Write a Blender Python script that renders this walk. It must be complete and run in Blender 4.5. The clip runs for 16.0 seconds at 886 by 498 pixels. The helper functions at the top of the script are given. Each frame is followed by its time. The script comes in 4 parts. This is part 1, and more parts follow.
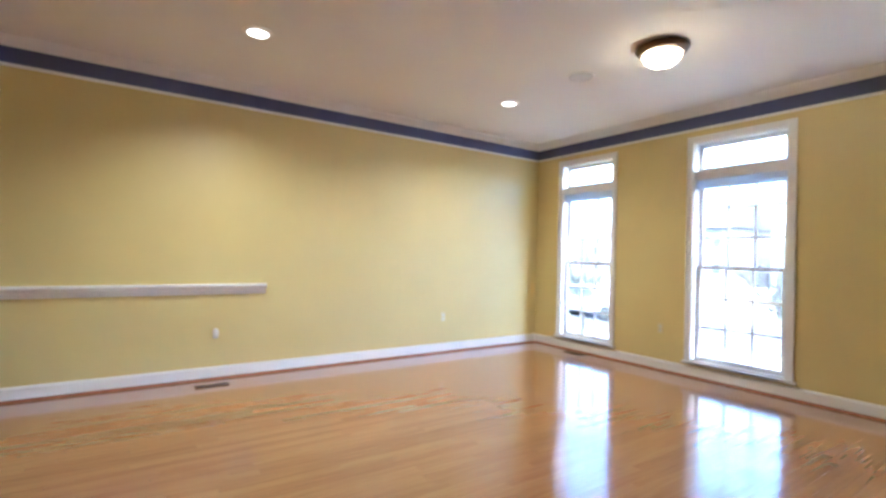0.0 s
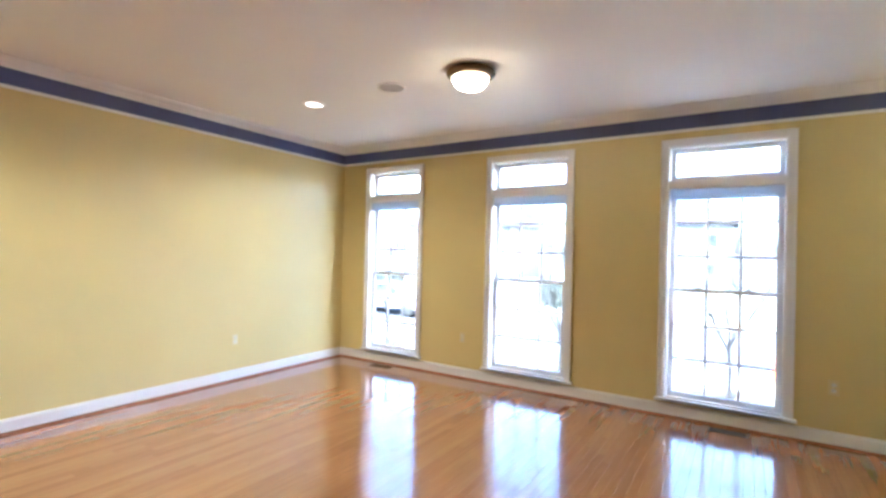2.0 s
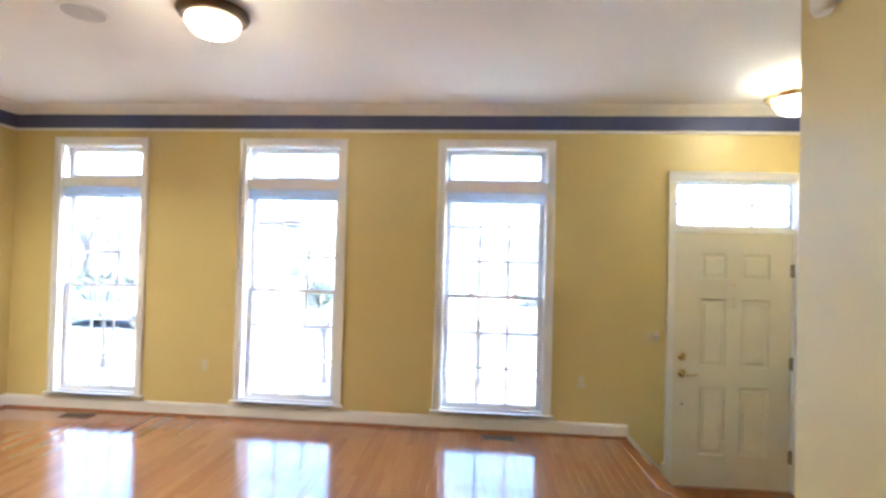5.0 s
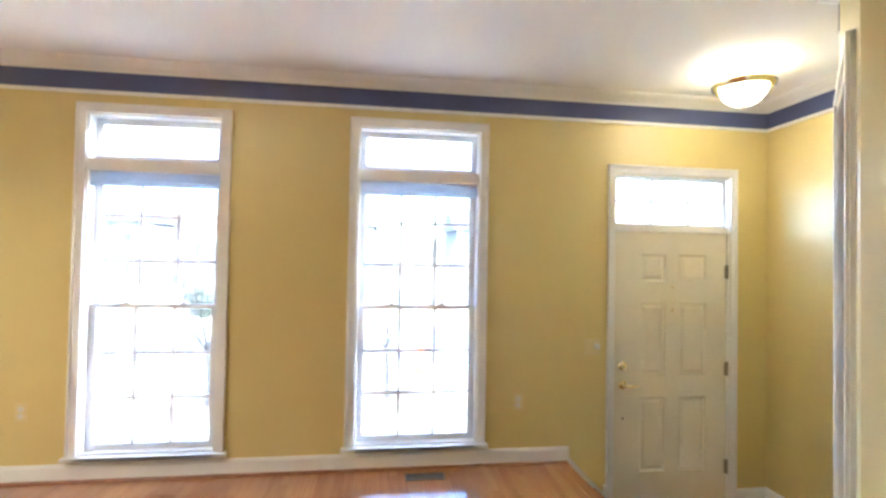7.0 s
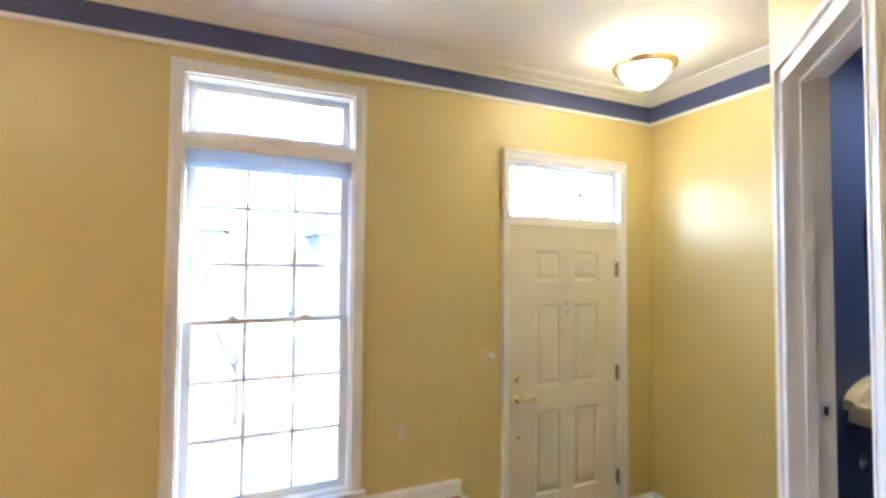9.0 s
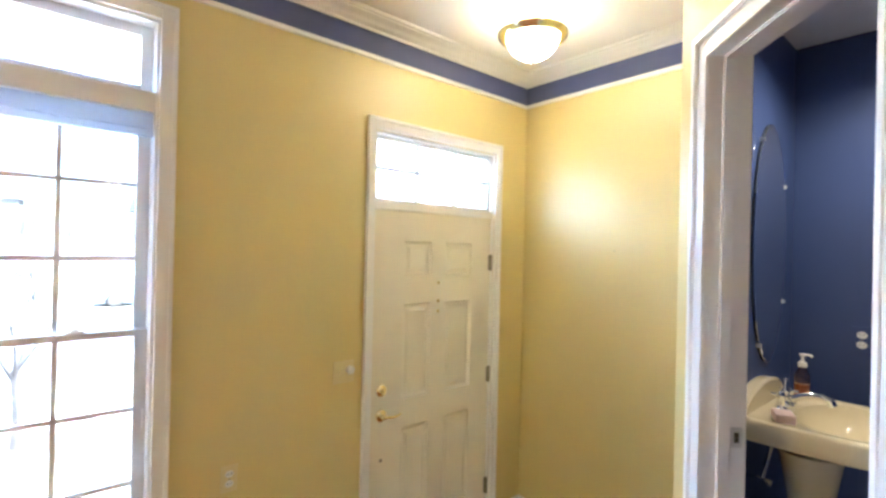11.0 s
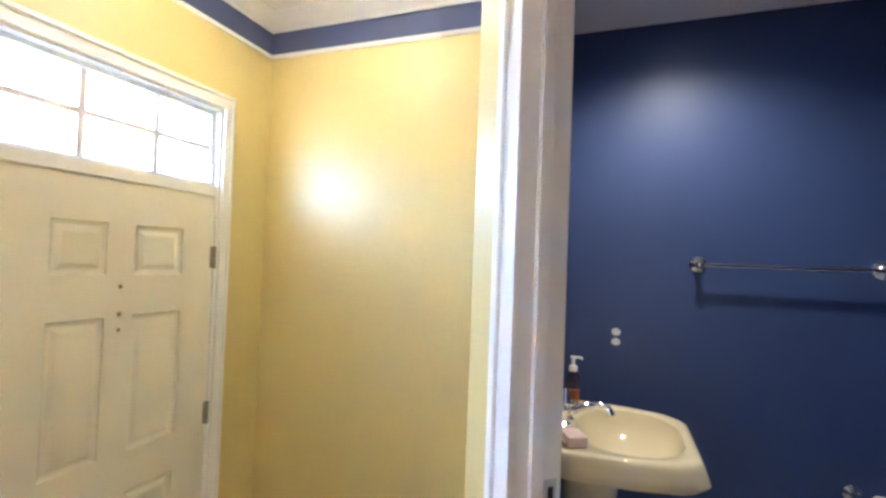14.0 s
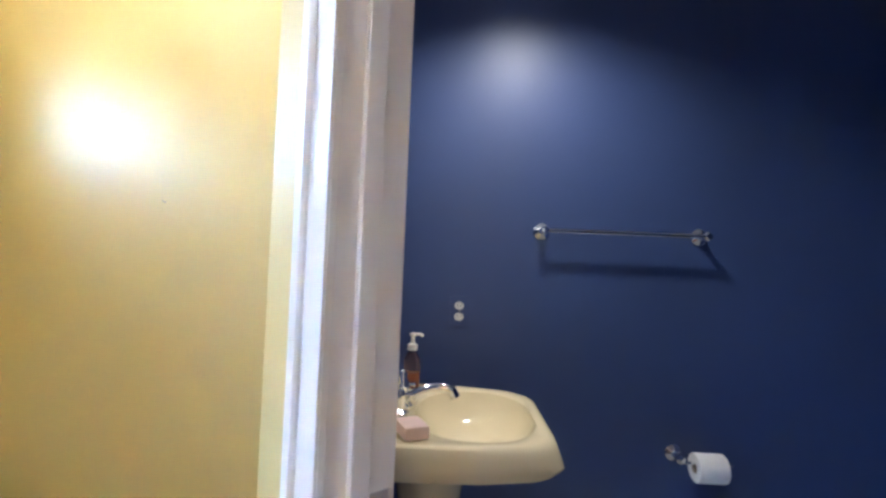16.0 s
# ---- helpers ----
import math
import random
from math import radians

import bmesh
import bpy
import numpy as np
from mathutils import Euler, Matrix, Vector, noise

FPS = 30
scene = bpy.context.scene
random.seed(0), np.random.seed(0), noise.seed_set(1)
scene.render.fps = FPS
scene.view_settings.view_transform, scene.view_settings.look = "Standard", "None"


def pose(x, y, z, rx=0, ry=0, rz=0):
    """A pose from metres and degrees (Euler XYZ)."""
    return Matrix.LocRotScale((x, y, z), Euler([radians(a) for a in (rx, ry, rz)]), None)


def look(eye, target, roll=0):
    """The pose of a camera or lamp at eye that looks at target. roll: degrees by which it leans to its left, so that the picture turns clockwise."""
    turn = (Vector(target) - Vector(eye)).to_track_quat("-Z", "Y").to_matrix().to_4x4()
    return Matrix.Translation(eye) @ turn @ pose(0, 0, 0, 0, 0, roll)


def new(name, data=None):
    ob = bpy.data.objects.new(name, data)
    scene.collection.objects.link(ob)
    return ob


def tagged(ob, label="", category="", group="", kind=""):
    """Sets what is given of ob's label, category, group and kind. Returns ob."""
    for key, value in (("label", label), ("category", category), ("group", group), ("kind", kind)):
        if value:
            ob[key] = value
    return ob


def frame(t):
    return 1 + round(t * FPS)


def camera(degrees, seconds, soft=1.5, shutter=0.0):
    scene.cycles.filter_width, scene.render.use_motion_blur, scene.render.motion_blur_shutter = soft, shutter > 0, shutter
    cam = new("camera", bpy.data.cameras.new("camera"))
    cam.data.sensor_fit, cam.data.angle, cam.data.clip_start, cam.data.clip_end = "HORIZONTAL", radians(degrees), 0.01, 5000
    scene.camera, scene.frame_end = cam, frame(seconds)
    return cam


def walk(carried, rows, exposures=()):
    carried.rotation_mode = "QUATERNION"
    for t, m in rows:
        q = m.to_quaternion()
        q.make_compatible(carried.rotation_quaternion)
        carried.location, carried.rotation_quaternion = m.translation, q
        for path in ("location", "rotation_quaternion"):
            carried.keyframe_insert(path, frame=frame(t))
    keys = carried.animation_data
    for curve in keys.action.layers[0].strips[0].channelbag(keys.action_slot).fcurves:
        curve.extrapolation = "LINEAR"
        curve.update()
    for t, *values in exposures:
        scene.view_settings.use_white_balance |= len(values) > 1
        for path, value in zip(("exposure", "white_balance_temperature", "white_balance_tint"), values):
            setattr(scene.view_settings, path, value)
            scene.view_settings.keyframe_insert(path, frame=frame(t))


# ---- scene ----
cam = camera(85.7, 16.0, soft=2.8)
PATH = [
    (0, (2.023, 0.294, 1.161), (3.155, 1.943, 1.183), 1.4),
    (0.5, (2.085, 0.359, 1.222), (3.351, 1.907, 1.252), 1.5),
    (1, (2.136, 0.394, 1.267), (3.549, 1.809, 1.301), 1.3),
    (1.5, (2.179, 0.449, 1.296), (3.734, 1.707, 1.326), 1.3),
    (2, (2.219, 0.539, 1.371), (3.91, 1.607, 1.384), 1.4),
    (2.5, (2.274, 0.579, 1.392), (4.064, 1.471, 1.406), 1.7),
    (3, (2.356, 0.617, 1.393), (4.222, 1.336, 1.409), 1.9),
    (3.5, (2.454, 0.674, 1.41), (4.379, 1.216, 1.425), 1.7),
    (4, (2.548, 0.705, 1.415), (4.504, 1.12, 1.433), 1.4),
    (4.5, (2.678, 0.76, 1.424), (4.66, 1.029, 1.447), 1.4),
    (7, (3.477, 0.959, 1.436), (5.459, 0.694, 1.478), 1.0),
    (7.5, (3.664, 0.985, 1.419), (5.615, 0.546, 1.465), 0.8),
    (8, (3.842, 0.969, 1.399), (5.758, 0.402, 1.457), 0.8),
    (8.5, (3.998, 0.927, 1.38), (5.875, 0.243, 1.454), 0.6),
    (11, (4.606, 0.636, 1.447), (6.12, -0.671, 1.454), 1.3),
    (11.5, (4.68, 0.553, 1.443), (6.092, -0.863, 1.456), 1.5),
    (12, (4.749, 0.475, 1.439), (6.045, -1.049, 1.468), 1.8),
    (12.5, (4.841, 0.396, 1.436), (6.013, -1.224, 1.465), 2.0),
    (13, (4.903, 0.317, 1.432), (5.902, -1.414, 1.468), 1.9),
    (13.5, (4.941, 0.207, 1.424), (5.786, -1.605, 1.461), 1.8),
    (14, (4.977, 0.095, 1.402), (5.668, -1.781, 1.448), 2.1),
    (14.5, (4.997, -0.014, 1.366), (5.548, -1.936, 1.422), 2.4),
    (15, (5.003, -0.106, 1.335), (5.401, -2.065, 1.394), 2.5),
    (15.5, (5.001, -0.18, 1.306), (5.219, -2.167, 1.366), 2.6),
    (16, (5.004, -0.244, 1.281), (5.054, -2.242, 1.343), 2.3),
]
walk(cam, [(t, look(eye, target, roll)) for t, eye, target, roll in PATH], [(0.0, 6.78, 5200, 10), (2.0, 6.90, 5300, 10), (4.5, 7.06, 5400, 10), (8.5, 7.26, 5600, 10), (11.0, 7.34, 5650, 11), (16.0, 7.38, 5200, 13)])

# ---------------- world, sun, exposure ----------------
world = bpy.data.worlds.new("sky")
scene.world = world
world.use_nodes = True
wn = world.node_tree.nodes
sky = wn.new("ShaderNodeTexSky")
sky.sky_type = 'NISHITA'
sky.sun_disc = False
sky.sun_elevation, sky.sun_rotation = radians(38), radians(200)
sky.air_density, sky.dust_density = 1.0, 3.0
wn["Background"].inputs[1].default_value = 0.15
world.node_tree.links.new(sky.outputs[0], wn["Background"].inputs[0])
sun_data = bpy.data.lights.new("sun", 'SUN')
sun_data.energy, sun_data.angle, sun_data.color = 2.5, radians(10), (1.0, 0.97, 0.92)
sun = new("sun", sun_data)
sun.matrix_world = look((0, 0, 30), (22, -8, 0))


def lamp(name, kind, at, power, color, radius=0.05, aim=None, cone=100, blend=0.6):
    d = bpy.data.lights.new(name, kind)
    d.energy, d.color = power, color
    d.shadow_soft_size = radius
    o = new(name, d)
    o.location = at
    if kind == 'SPOT':
        d.spot_size, d.spot_blend = radians(cone), blend
        o.matrix_world = look(at, aim)
    return o


WARM = (1.0, 0.88, 0.66)
lamp("foyer_bulb", 'POINT', (6.15, -1.265, 2.515), 0.029, WARM, 0.09)
lamp("can_bulb", 'SPOT', (2.80, 3.75, 2.655), 1.2, (1.0, 0.90, 0.75), 0.05, (2.80, 3.75, 0), 150, 0.9)
lamp("can_bulb", 'SPOT', (5.185, 3.81, 2.655), 0.9, (1.0, 0.90, 0.75), 0.05, (5.185, 3.81, 0), 150, 0.9)
lamp("powder_bulb", 'SPOT', (4.75, -1.56, 2.428), 0.70, (1.0, 0.84, 0.60), 0.085, (4.75, -1.56, 0), 150, 0.7)

# ---------------- materials ----------------


def mat(name, color, rough=0.5, metal=0.0, var=0.08, scale=6.0, bump=0.05, fine=90.0, coat=0.0, random_hue=0.0):
    """A painted or plain surface with broad blotches, fine grain and slight relief."""
    m = bpy.data.materials.new(name)
    m.use_nodes = True
    n, l = m.node_tree.nodes, m.node_tree.links
    b = n["Principled BSDF"]
    tc = n.new("ShaderNodeTexCoord")
    big, small = n.new("ShaderNodeTexNoise"), n.new("ShaderNodeTexNoise")
    big.inputs["Scale"].default_value, small.inputs["Scale"].default_value = scale, fine
    big.inputs["Detail"].default_value = 4
    for t in (big, small):
        l.new(tc.outputs["Object"], t.inputs["Vector"])
    ramp = n.new("ShaderNodeValToRGB")
    ramp.color_ramp.elements[0].position, ramp.color_ramp.elements[1].position = 0.3, 0.7
    ramp.color_ramp.elements[0].color = (*[c * (1 - var) for c in color], 1)
    ramp.color_ramp.elements[1].color = (*[min(1, c * (1 + var)) for c in color], 1)
    l.new(big.outputs["Fac"], ramp.inputs["Fac"])
    l.new(ramp.outputs["Color"], b.inputs["Base Color"])
    mr = n.new("ShaderNodeMapRange")
    mr.inputs["To Min"].default_value, mr.inputs["To Max"].default_value = rough * 0.88, min(1, rough * 1.12)
    l.new(small.outputs["Fac"], mr.inputs["Value"])
    l.new(mr.outputs["Result"], b.inputs["Roughness"])
    b.inputs["Metallic"].default_value = metal
    b.inputs["Coat Weight"].default_value = coat
    if bump:
        bp = n.new("ShaderNodeBump")
        bp.inputs["Strength"].default_value, bp.inputs["Distance"].default_value = bump, 0.004
        l.new(small.outputs["Fac"], bp.inputs["Height"])
        l.new(bp.outputs["Normal"], b.inputs["Normal"])
    return m


def shiny(m, level):
    m.node_tree.nodes["Principled BSDF"].inputs["Specular IOR Level"].default_value = level
    return m


def wood(name, dark, light, rough, along_y=False, island=False):
    """Strip oak: a tone of its own for each strip, stretched grain, clear varnish."""
    m = bpy.data.materials.new(name)
    m.use_nodes = True
    n, l = m.node_tree.nodes, m.node_tree.links
    b = n["Principled BSDF"]
    tc, mp = n.new("ShaderNodeTexCoord"), n.new("ShaderNodeMapping")
    mp.inputs["Scale"].default_value = (34, 2.2, 8) if along_y else (2.2, 34, 8)
    geo = n.new("ShaderNodeNewGeometry") if island else n.new("ShaderNodeObjectInfo")
    rnd = geo.outputs["Random Per Island"] if island else geo.outputs["Random"]
    l.new(tc.outputs["Object"], mp.inputs["Vector"])
    sh = n.new("ShaderNodeVectorMath")
    sh.operation = 'MULTIPLY_ADD'
    cmb = n.new("ShaderNodeCombineXYZ")
    for k in range(3):
        l.new(rnd, cmb.inputs[k])
    sh.inputs[1].default_value = (37, 53, 11)
    l.new(cmb.outputs[0], sh.inputs[0])
    l.new(mp.outputs[0], sh.inputs[2])
    gr = n.new("ShaderNodeTexNoise")
    gr.inputs["Scale"].default_value, gr.inputs["Detail"].default_value = 1.6, 8
    l.new(sh.outputs[0], gr.inputs["Vector"])
    mix = n.new("ShaderNodeMath")
    mix.operation = 'MULTIPLY_ADD'
    mix.inputs[1].default_value = 0.34
    l.new(rnd, mix.inputs[0])
    half = n.new("ShaderNodeMath")
    half.operation = 'MULTIPLY'
    half.inputs[1].default_value = 0.70
    l.new(gr.outputs["Fac"], half.inputs[0])
    l.new(half.outputs[0], mix.inputs[2])
    ramp = n.new("ShaderNodeValToRGB")
    ramp.color_ramp.elements[0].position, ramp.color_ramp.elements[1].position = 0.12, 0.9
    ramp.color_ramp.elements[0].color, ramp.color_ramp.elements[1].color = (*dark, 1), (*light, 1)
    l.new(mix.outputs[0], ramp.inputs["Fac"])
    l.new(ramp.outputs["Color"], b.inputs["Base Color"])
    wear = n.new("ShaderNodeTexNoise")
    wear.inputs["Scale"].default_value, wear.inputs["Detail"].default_value = 1.3, 5
    l.new(tc.outputs["Object"], wear.inputs["Vector"])
    mr = n.new("ShaderNodeMapRange")
    mr.inputs["To Min"].default_value, mr.inputs["To Max"].default_value = rough * 0.7, rough * 1.35
    l.new(wear.outputs["Fac"], mr.inputs["Value"])
    l.new(mr.outputs["Result"], b.inputs["Roughness"])
    bp = n.new("ShaderNodeBump")
    bp.inputs["Strength"].default_value, bp.inputs["Distance"].default_value = 0.025, 0.003
    l.new(gr.outputs["Fac"], bp.inputs["Height"])
    l.new(bp.outputs["Normal"], b.inputs["Normal"])
    return m


def glow(name, color, strength):
    m = bpy.data.materials.new(name)
    m.use_nodes = True
    b = m.node_tree.nodes["Principled BSDF"]
    b.inputs["Base Color"].default_value = (0.9, 0.88, 0.82, 1)
    b.inputs["Roughness"].default_value = 0.35
    b.inputs["Emission Color"].default_value = (*color, 1)
    b.inputs["Emission Strength"].default_value = strength
    return m


def glass_mat(name, color=(1, 1, 1), rough=0.0):
    m = bpy.data.materials.new(name)
    m.use_nodes = True
    b = m.node_tree.nodes["Principled BSDF"]
    b.inputs["Base Color"].default_value = (*color, 1)
    b.inputs["Transmission Weight"].default_value = 1
    b.inputs["Roughness"].default_value = rough
    b.inputs["IOR"].default_value = 1.05 if rough == 0 else 1.45
    return m


YELLOW = shiny(mat("yellow_satin_paint", (0.71, 0.579, 0.234), 0.43, var=0.035, scale=1.2, bump=0.10, fine=160), 0.9)
BLUE = mat("blue_satin_paint", (0.041, 0.066, 0.180), 0.46, var=0.06, scale=1.5, bump=0.10, fine=160)
BAND = mat("blue_band_paint", (0.085, 0.105, 0.24), 0.5, var=0.08, scale=3, bump=0.06, fine=160)
CEIL = mat("ceiling_paint", (0.84, 0.82, 0.79), 0.85, var=0.02, scale=1.0, bump=0.12, fine=120)
TRIM = mat("white_gloss_trim", (0.87, 0.86, 0.84), 0.30, var=0.015, scale=3, bump=0.01, fine=60)
SASH = mat("white_vinyl_sash", (0.78, 0.80, 0.83), 0.35, var=0.02, scale=3, bump=0.02)
DOORP = mat("cream_door_paint", (0.82, 0.77, 0.64), 0.33, var=0.03, scale=4, bump=0.04, fine=80)
IVORY = mat("ivory_plastic", (0.74, 0.635, 0.35), 0.35, var=0.02, bump=0.0)
WHITE = mat("white_plastic", (0.80, 0.79, 0.76), 0.32, var=0.02, bump=0.0)
GREYW = mat("speaker_grille", (0.60, 0.59, 0.58), 0.7, var=0.05, scale=40, bump=0.4, fine=400)
# Near-black paint in place of the shade inside slots and openings.
SLOT = mat("hole_shade_black", (0.03, 0.028, 0.025), 0.6, bump=0.0)
BRASS = mat("polished_brass", (0.92, 0.84, 0.56), 0.20, 1.0, var=0.08, scale=20, bump=0.02)
STEEL = mat("worn_hinge_metal", (0.30, 0.27, 0.22), 0.35, 1.0, var=0.15, scale=40)
CHROME = mat("chrome", (0.85, 0.86, 0.88), 0.06, 1.0, var=0.03, bump=0.0)
STRIKE = mat("brushed_strike_metal", (0.72, 0.72, 0.72), 0.45, 0.6, var=0.05)
BRONZE = mat("bronze_rim", (0.15, 0.105, 0.065), 0.42, 0.7, var=0.2, scale=14)
VENTM = mat("brown_vent_metal", (0.13, 0.085, 0.05), 0.42, 0.4, var=0.15, scale=30)
PORC = mat("biscuit_porcelain", (0.76, 0.66, 0.43), 0.10, var=0.02, scale=4, bump=0.0, coat=0.5)
PAPER = mat("tissue_paper", (0.85, 0.84, 0.83), 0.95, var=0.03, scale=60, bump=0.3, fine=200)
SOAPM = mat("pink_soap", (0.82, 0.62, 0.56), 0.45, var=0.05, scale=30, bump=0.08)
AMBER = glass_mat("amber_soap", (0.90, 0.62, 0.48), 0.05)
SHOE = mat("stained_shoe_mould", (0.30, 0.13, 0.06), 0.35, var=0.2, scale=12)
SHADE = mat("pale_shade_fabric", (0.74, 0.77, 0.82), 0.8, var=0.05, scale=50, bump=0.2, fine=300)
n, l = SHADE.node_tree.nodes, SHADE.node_tree.links
trl, mix = n.new("ShaderNodeBsdfTranslucent"), n.new("ShaderNodeMixShader")
trl.inputs["Color"].default_value = (0.72, 0.80, 0.92, 1)
mix.inputs[0].default_value = 0.6
l.new(n["Principled BSDF"].outputs[0], mix.inputs[1])
l.new(trl.outputs[0], mix.inputs[2])
l.new(mix.outputs[0], n["Material Output"].inputs["Surface"])
# Dark tint put into the glass to dim the overbright outdoors, transoms less.
GLASS = glass_mat("dimming_window_glass", (0.092, 0.099, 0.105))
DIM_TRANSOM = glass_mat("dimming_transom_glass", (0.29, 0.303, 0.312))
BOWL_PALE = glow("lit_pale_glass_bowl", (1.0, 0.84, 0.56), 0.17)
BOWL = glow("lit_glass_bowl", (1.0, 0.78, 0.46), 0.4)
LENS = glow("lit_can_lens", (1.0, 0.93, 0.80), 0.12)
MIRROR = mat("mirror_silver", (0.92, 0.93, 0.94), 0.015, 1.0, var=0.0, bump=0.0)
MEDGE = mat("mirror_edge", (0.03, 0.035, 0.04), 0.2, var=0.1, bump=0.0)
OAK = wood("oak_strip", (0.31, 0.112, 0.038), (0.52, 0.230, 0.086), 0.15)
OAK_I = wood("oak_strip_far", (0.31, 0.112, 0.038), (0.52, 0.230, 0.086), 0.15, island=True)
OAK_E = wood("oak_edge", (0.27, 0.100, 0.034), (0.40, 0.17, 0.06), 0.22, island=True)
for m in (OAK, OAK_I):
    shiny(m, 1.0)
    m.node_tree.nodes["Principled BSDF"].inputs["Coat Weight"].default_value = 0.9
    m.node_tree.nodes["Principled BSDF"].inputs["Coat Roughness"].default_value = 0.10
SUB = mat("dark_joint", (0.05, 0.022, 0.01), 0.8, var=0.2)
GRASS = mat("winter_lawn", (0.26, 0.25, 0.20), 0.95, var=0.25, scale=0.6, bump=0.3, fine=30)
ROAD = mat("pale_asphalt", (0.12, 0.12, 0.125), 0.9, var=0.1, scale=0.5, bump=0.2, fine=50)
CONC = mat("concrete", (0.45, 0.44, 0.42), 0.85, var=0.1, scale=1.0, bump=0.2, fine=50)
MOUND = mat("dark_mound", (0.08, 0.065, 0.055), 0.95, var=0.3, scale=12, bump=0.5, fine=40)
BARK = mat("grey_bark", (0.06, 0.055, 0.052), 0.9, var=0.25, scale=20, bump=0.5, fine=60)
LEAF = mat("evergreen_leaf", (0.085, 0.10, 0.075), 0.7, var=0.35, scale=3)
SIDING = mat("grey_siding", (0.20, 0.20, 0.21), 0.7, var=0.05)
ROOFM = mat("grey_shingle", (0.13, 0.13, 0.14), 0.9, var=0.2, scale=4)
CARP = mat("silver_blue_car_paint", (0.17, 0.20, 0.27), 0.25, 0.5, var=0.03, coat=0.6)
CARW = mat("white_car_paint", (0.42, 0.43, 0.45), 0.25, 0.0, var=0.03, coat=0.6)
CARP2 = mat("dark_car_paint", (0.05, 0.06, 0.08), 0.25, 0.4, var=0.03, coat=0.6)
TYRE = mat("tyre_rubber", (0.02, 0.02, 0.02), 0.8, bump=0.1)
TINT = mat("dark_car_glass", (0.07, 0.08, 0.09), 0.08, var=0.02, bump=0.0)
ORANGE = mat("orange_plastic", (0.80, 0.16, 0.03), 0.5, var=0.05)

# ---------------- helpers for building ----------------


def box(bm, x0, x1, y0, y1, z0, z1, bevel=0.0, m=None):
    r = bmesh.ops.create_cube(bm, size=1.0)
    for v in r["verts"]:
        v.co = Vector((x0 + (v.co.x + .5) * (x1 - x0), y0 + (v.co.y + .5) * (y1 - y0), z0 + (v.co.z + .5) * (z1 - z0)))
    if bevel:
        es = list({e for v in r["verts"] for e in v.link_edges})
        r = bmesh.ops.bevel(bm, geom=es, offset=bevel, segments=2, profile=0.7, affect='EDGES', clamp_overlap=True)
    if m is not None:
        bmesh.ops.transform(bm, matrix=m, verts=r["verts"])
    return bm


def newbox(*a, **k):
    return box(bmesh.new(), *a, **k)


def lathe(bm, prof, at=(0, 0, 0), seg=32, m=None, sx=1.0, sy=1.0):
    """Turns a profile of (radius, height) about the z axis."""
    rings = []
    for r, z in prof:
        rings.append([bm.verts.new((r * sx * math.cos(2 * math.pi * i / seg), r * sy * math.sin(2 * math.pi * i / seg), z)) for i in range(seg)])
    for a, b in zip(rings, rings[1:]):
        for i in range(seg):
            j = (i + 1) % seg
            bm.faces.new((a[i], a[j], b[j], b[i]))
    t = Matrix.Translation(at) @ (m or Matrix())
    bmesh.ops.transform(bm, matrix=t, verts=[v for r in rings for v in r])
    bmesh.ops.recalc_face_normals(bm, faces=bm.faces)
    return bm


def prism(bm, poly, z0, z1):
    lo = [bm.verts.new((x, y, z0)) for x, y in poly]
    hi = [bm.verts.new((x, y, z1)) for x, y in poly]
    bm.faces.new(lo)
    bm.faces.new(hi)
    for i in range(len(poly)):
        j = (i + 1) % len(poly)
        bm.faces.new((lo[i], lo[j], hi[j], hi[i]))
    bmesh.ops.recalc_face_normals(bm, faces=bm.faces)
    return bm


def sweep(bm, path, prof):
    """Runs a profile of (offset to the path's right, height) along a polyline with mitred corners."""
    rows, n = [], len(path)
    P = [Vector((*p, 0)).xy for p in path]
    for i in range(n):
        ds = []
        if i:
            ds.append((P[i] - P[i - 1]).normalized())
        if i < n - 1:
            ds.append((P[i + 1] - P[i]).normalized())
        ns = [Vector((d.y, -d.x)) for d in ds]
        k = ns[0] if len(ns) == 1 else (ns[0] + ns[1]) / (1 + ns[0].dot(ns[1]))
        rows.append([bm.verts.new((P[i].x + k.x * o, P[i].y + k.y * o, z)) for o, z in prof])
    m = len(prof)
    for a, b in zip(rows, rows[1:]):
        for j in range(m):
            bm.faces.new((a[j], a[(j + 1) % m], b[(j + 1) % m], b[j]))
    bm.faces.new(rows[0])
    bm.faces.new(rows[-1])
    bmesh.ops.recalc_face_normals(bm, faces=bm.faces)
    return bm


def tube(bm, pts, radius, seg=10):
    """A round bar through the points; radius may be a list."""
    pts = [Vector(p) for p in pts]
    rad = radius if isinstance(radius, (list, tuple)) else [radius] * len(pts)
    rings = []
    for i, p in enumerate(pts):
        d = (pts[min(i + 1, len(pts) - 1)] - pts[max(i - 1, 0)]).normalized()
        q = d.to_track_quat('Z', 'Y')
        rings.append([bm.verts.new(p + q @ Vector((rad[i] * math.cos(2 * math.pi * k / seg), rad[i] * math.sin(2 * math.pi * k / seg), 0))) for k in range(seg)])
    for a, b in zip(rings, rings[1:]):
        for k in range(seg):
            j = (k + 1) % seg
            bm.faces.new((a[k], a[j], b[j], b[k]))
    bm.faces.new(rings[0])
    bm.faces.new(rings[-1])
    bmesh.ops.recalc_face_normals(bm, faces=bm.faces)
    return bm


def link(name, bm, material, smooth=False):
    me = bpy.data.meshes.new(name)
    bm.to_mesh(me)
    bm.free()
    me.materials.append(material)
    if smooth:
        for p in me.polygons:
            p.use_smooth = True
        me.set_sharp_from_angle(angle=radians(38))
    return new(name, me)


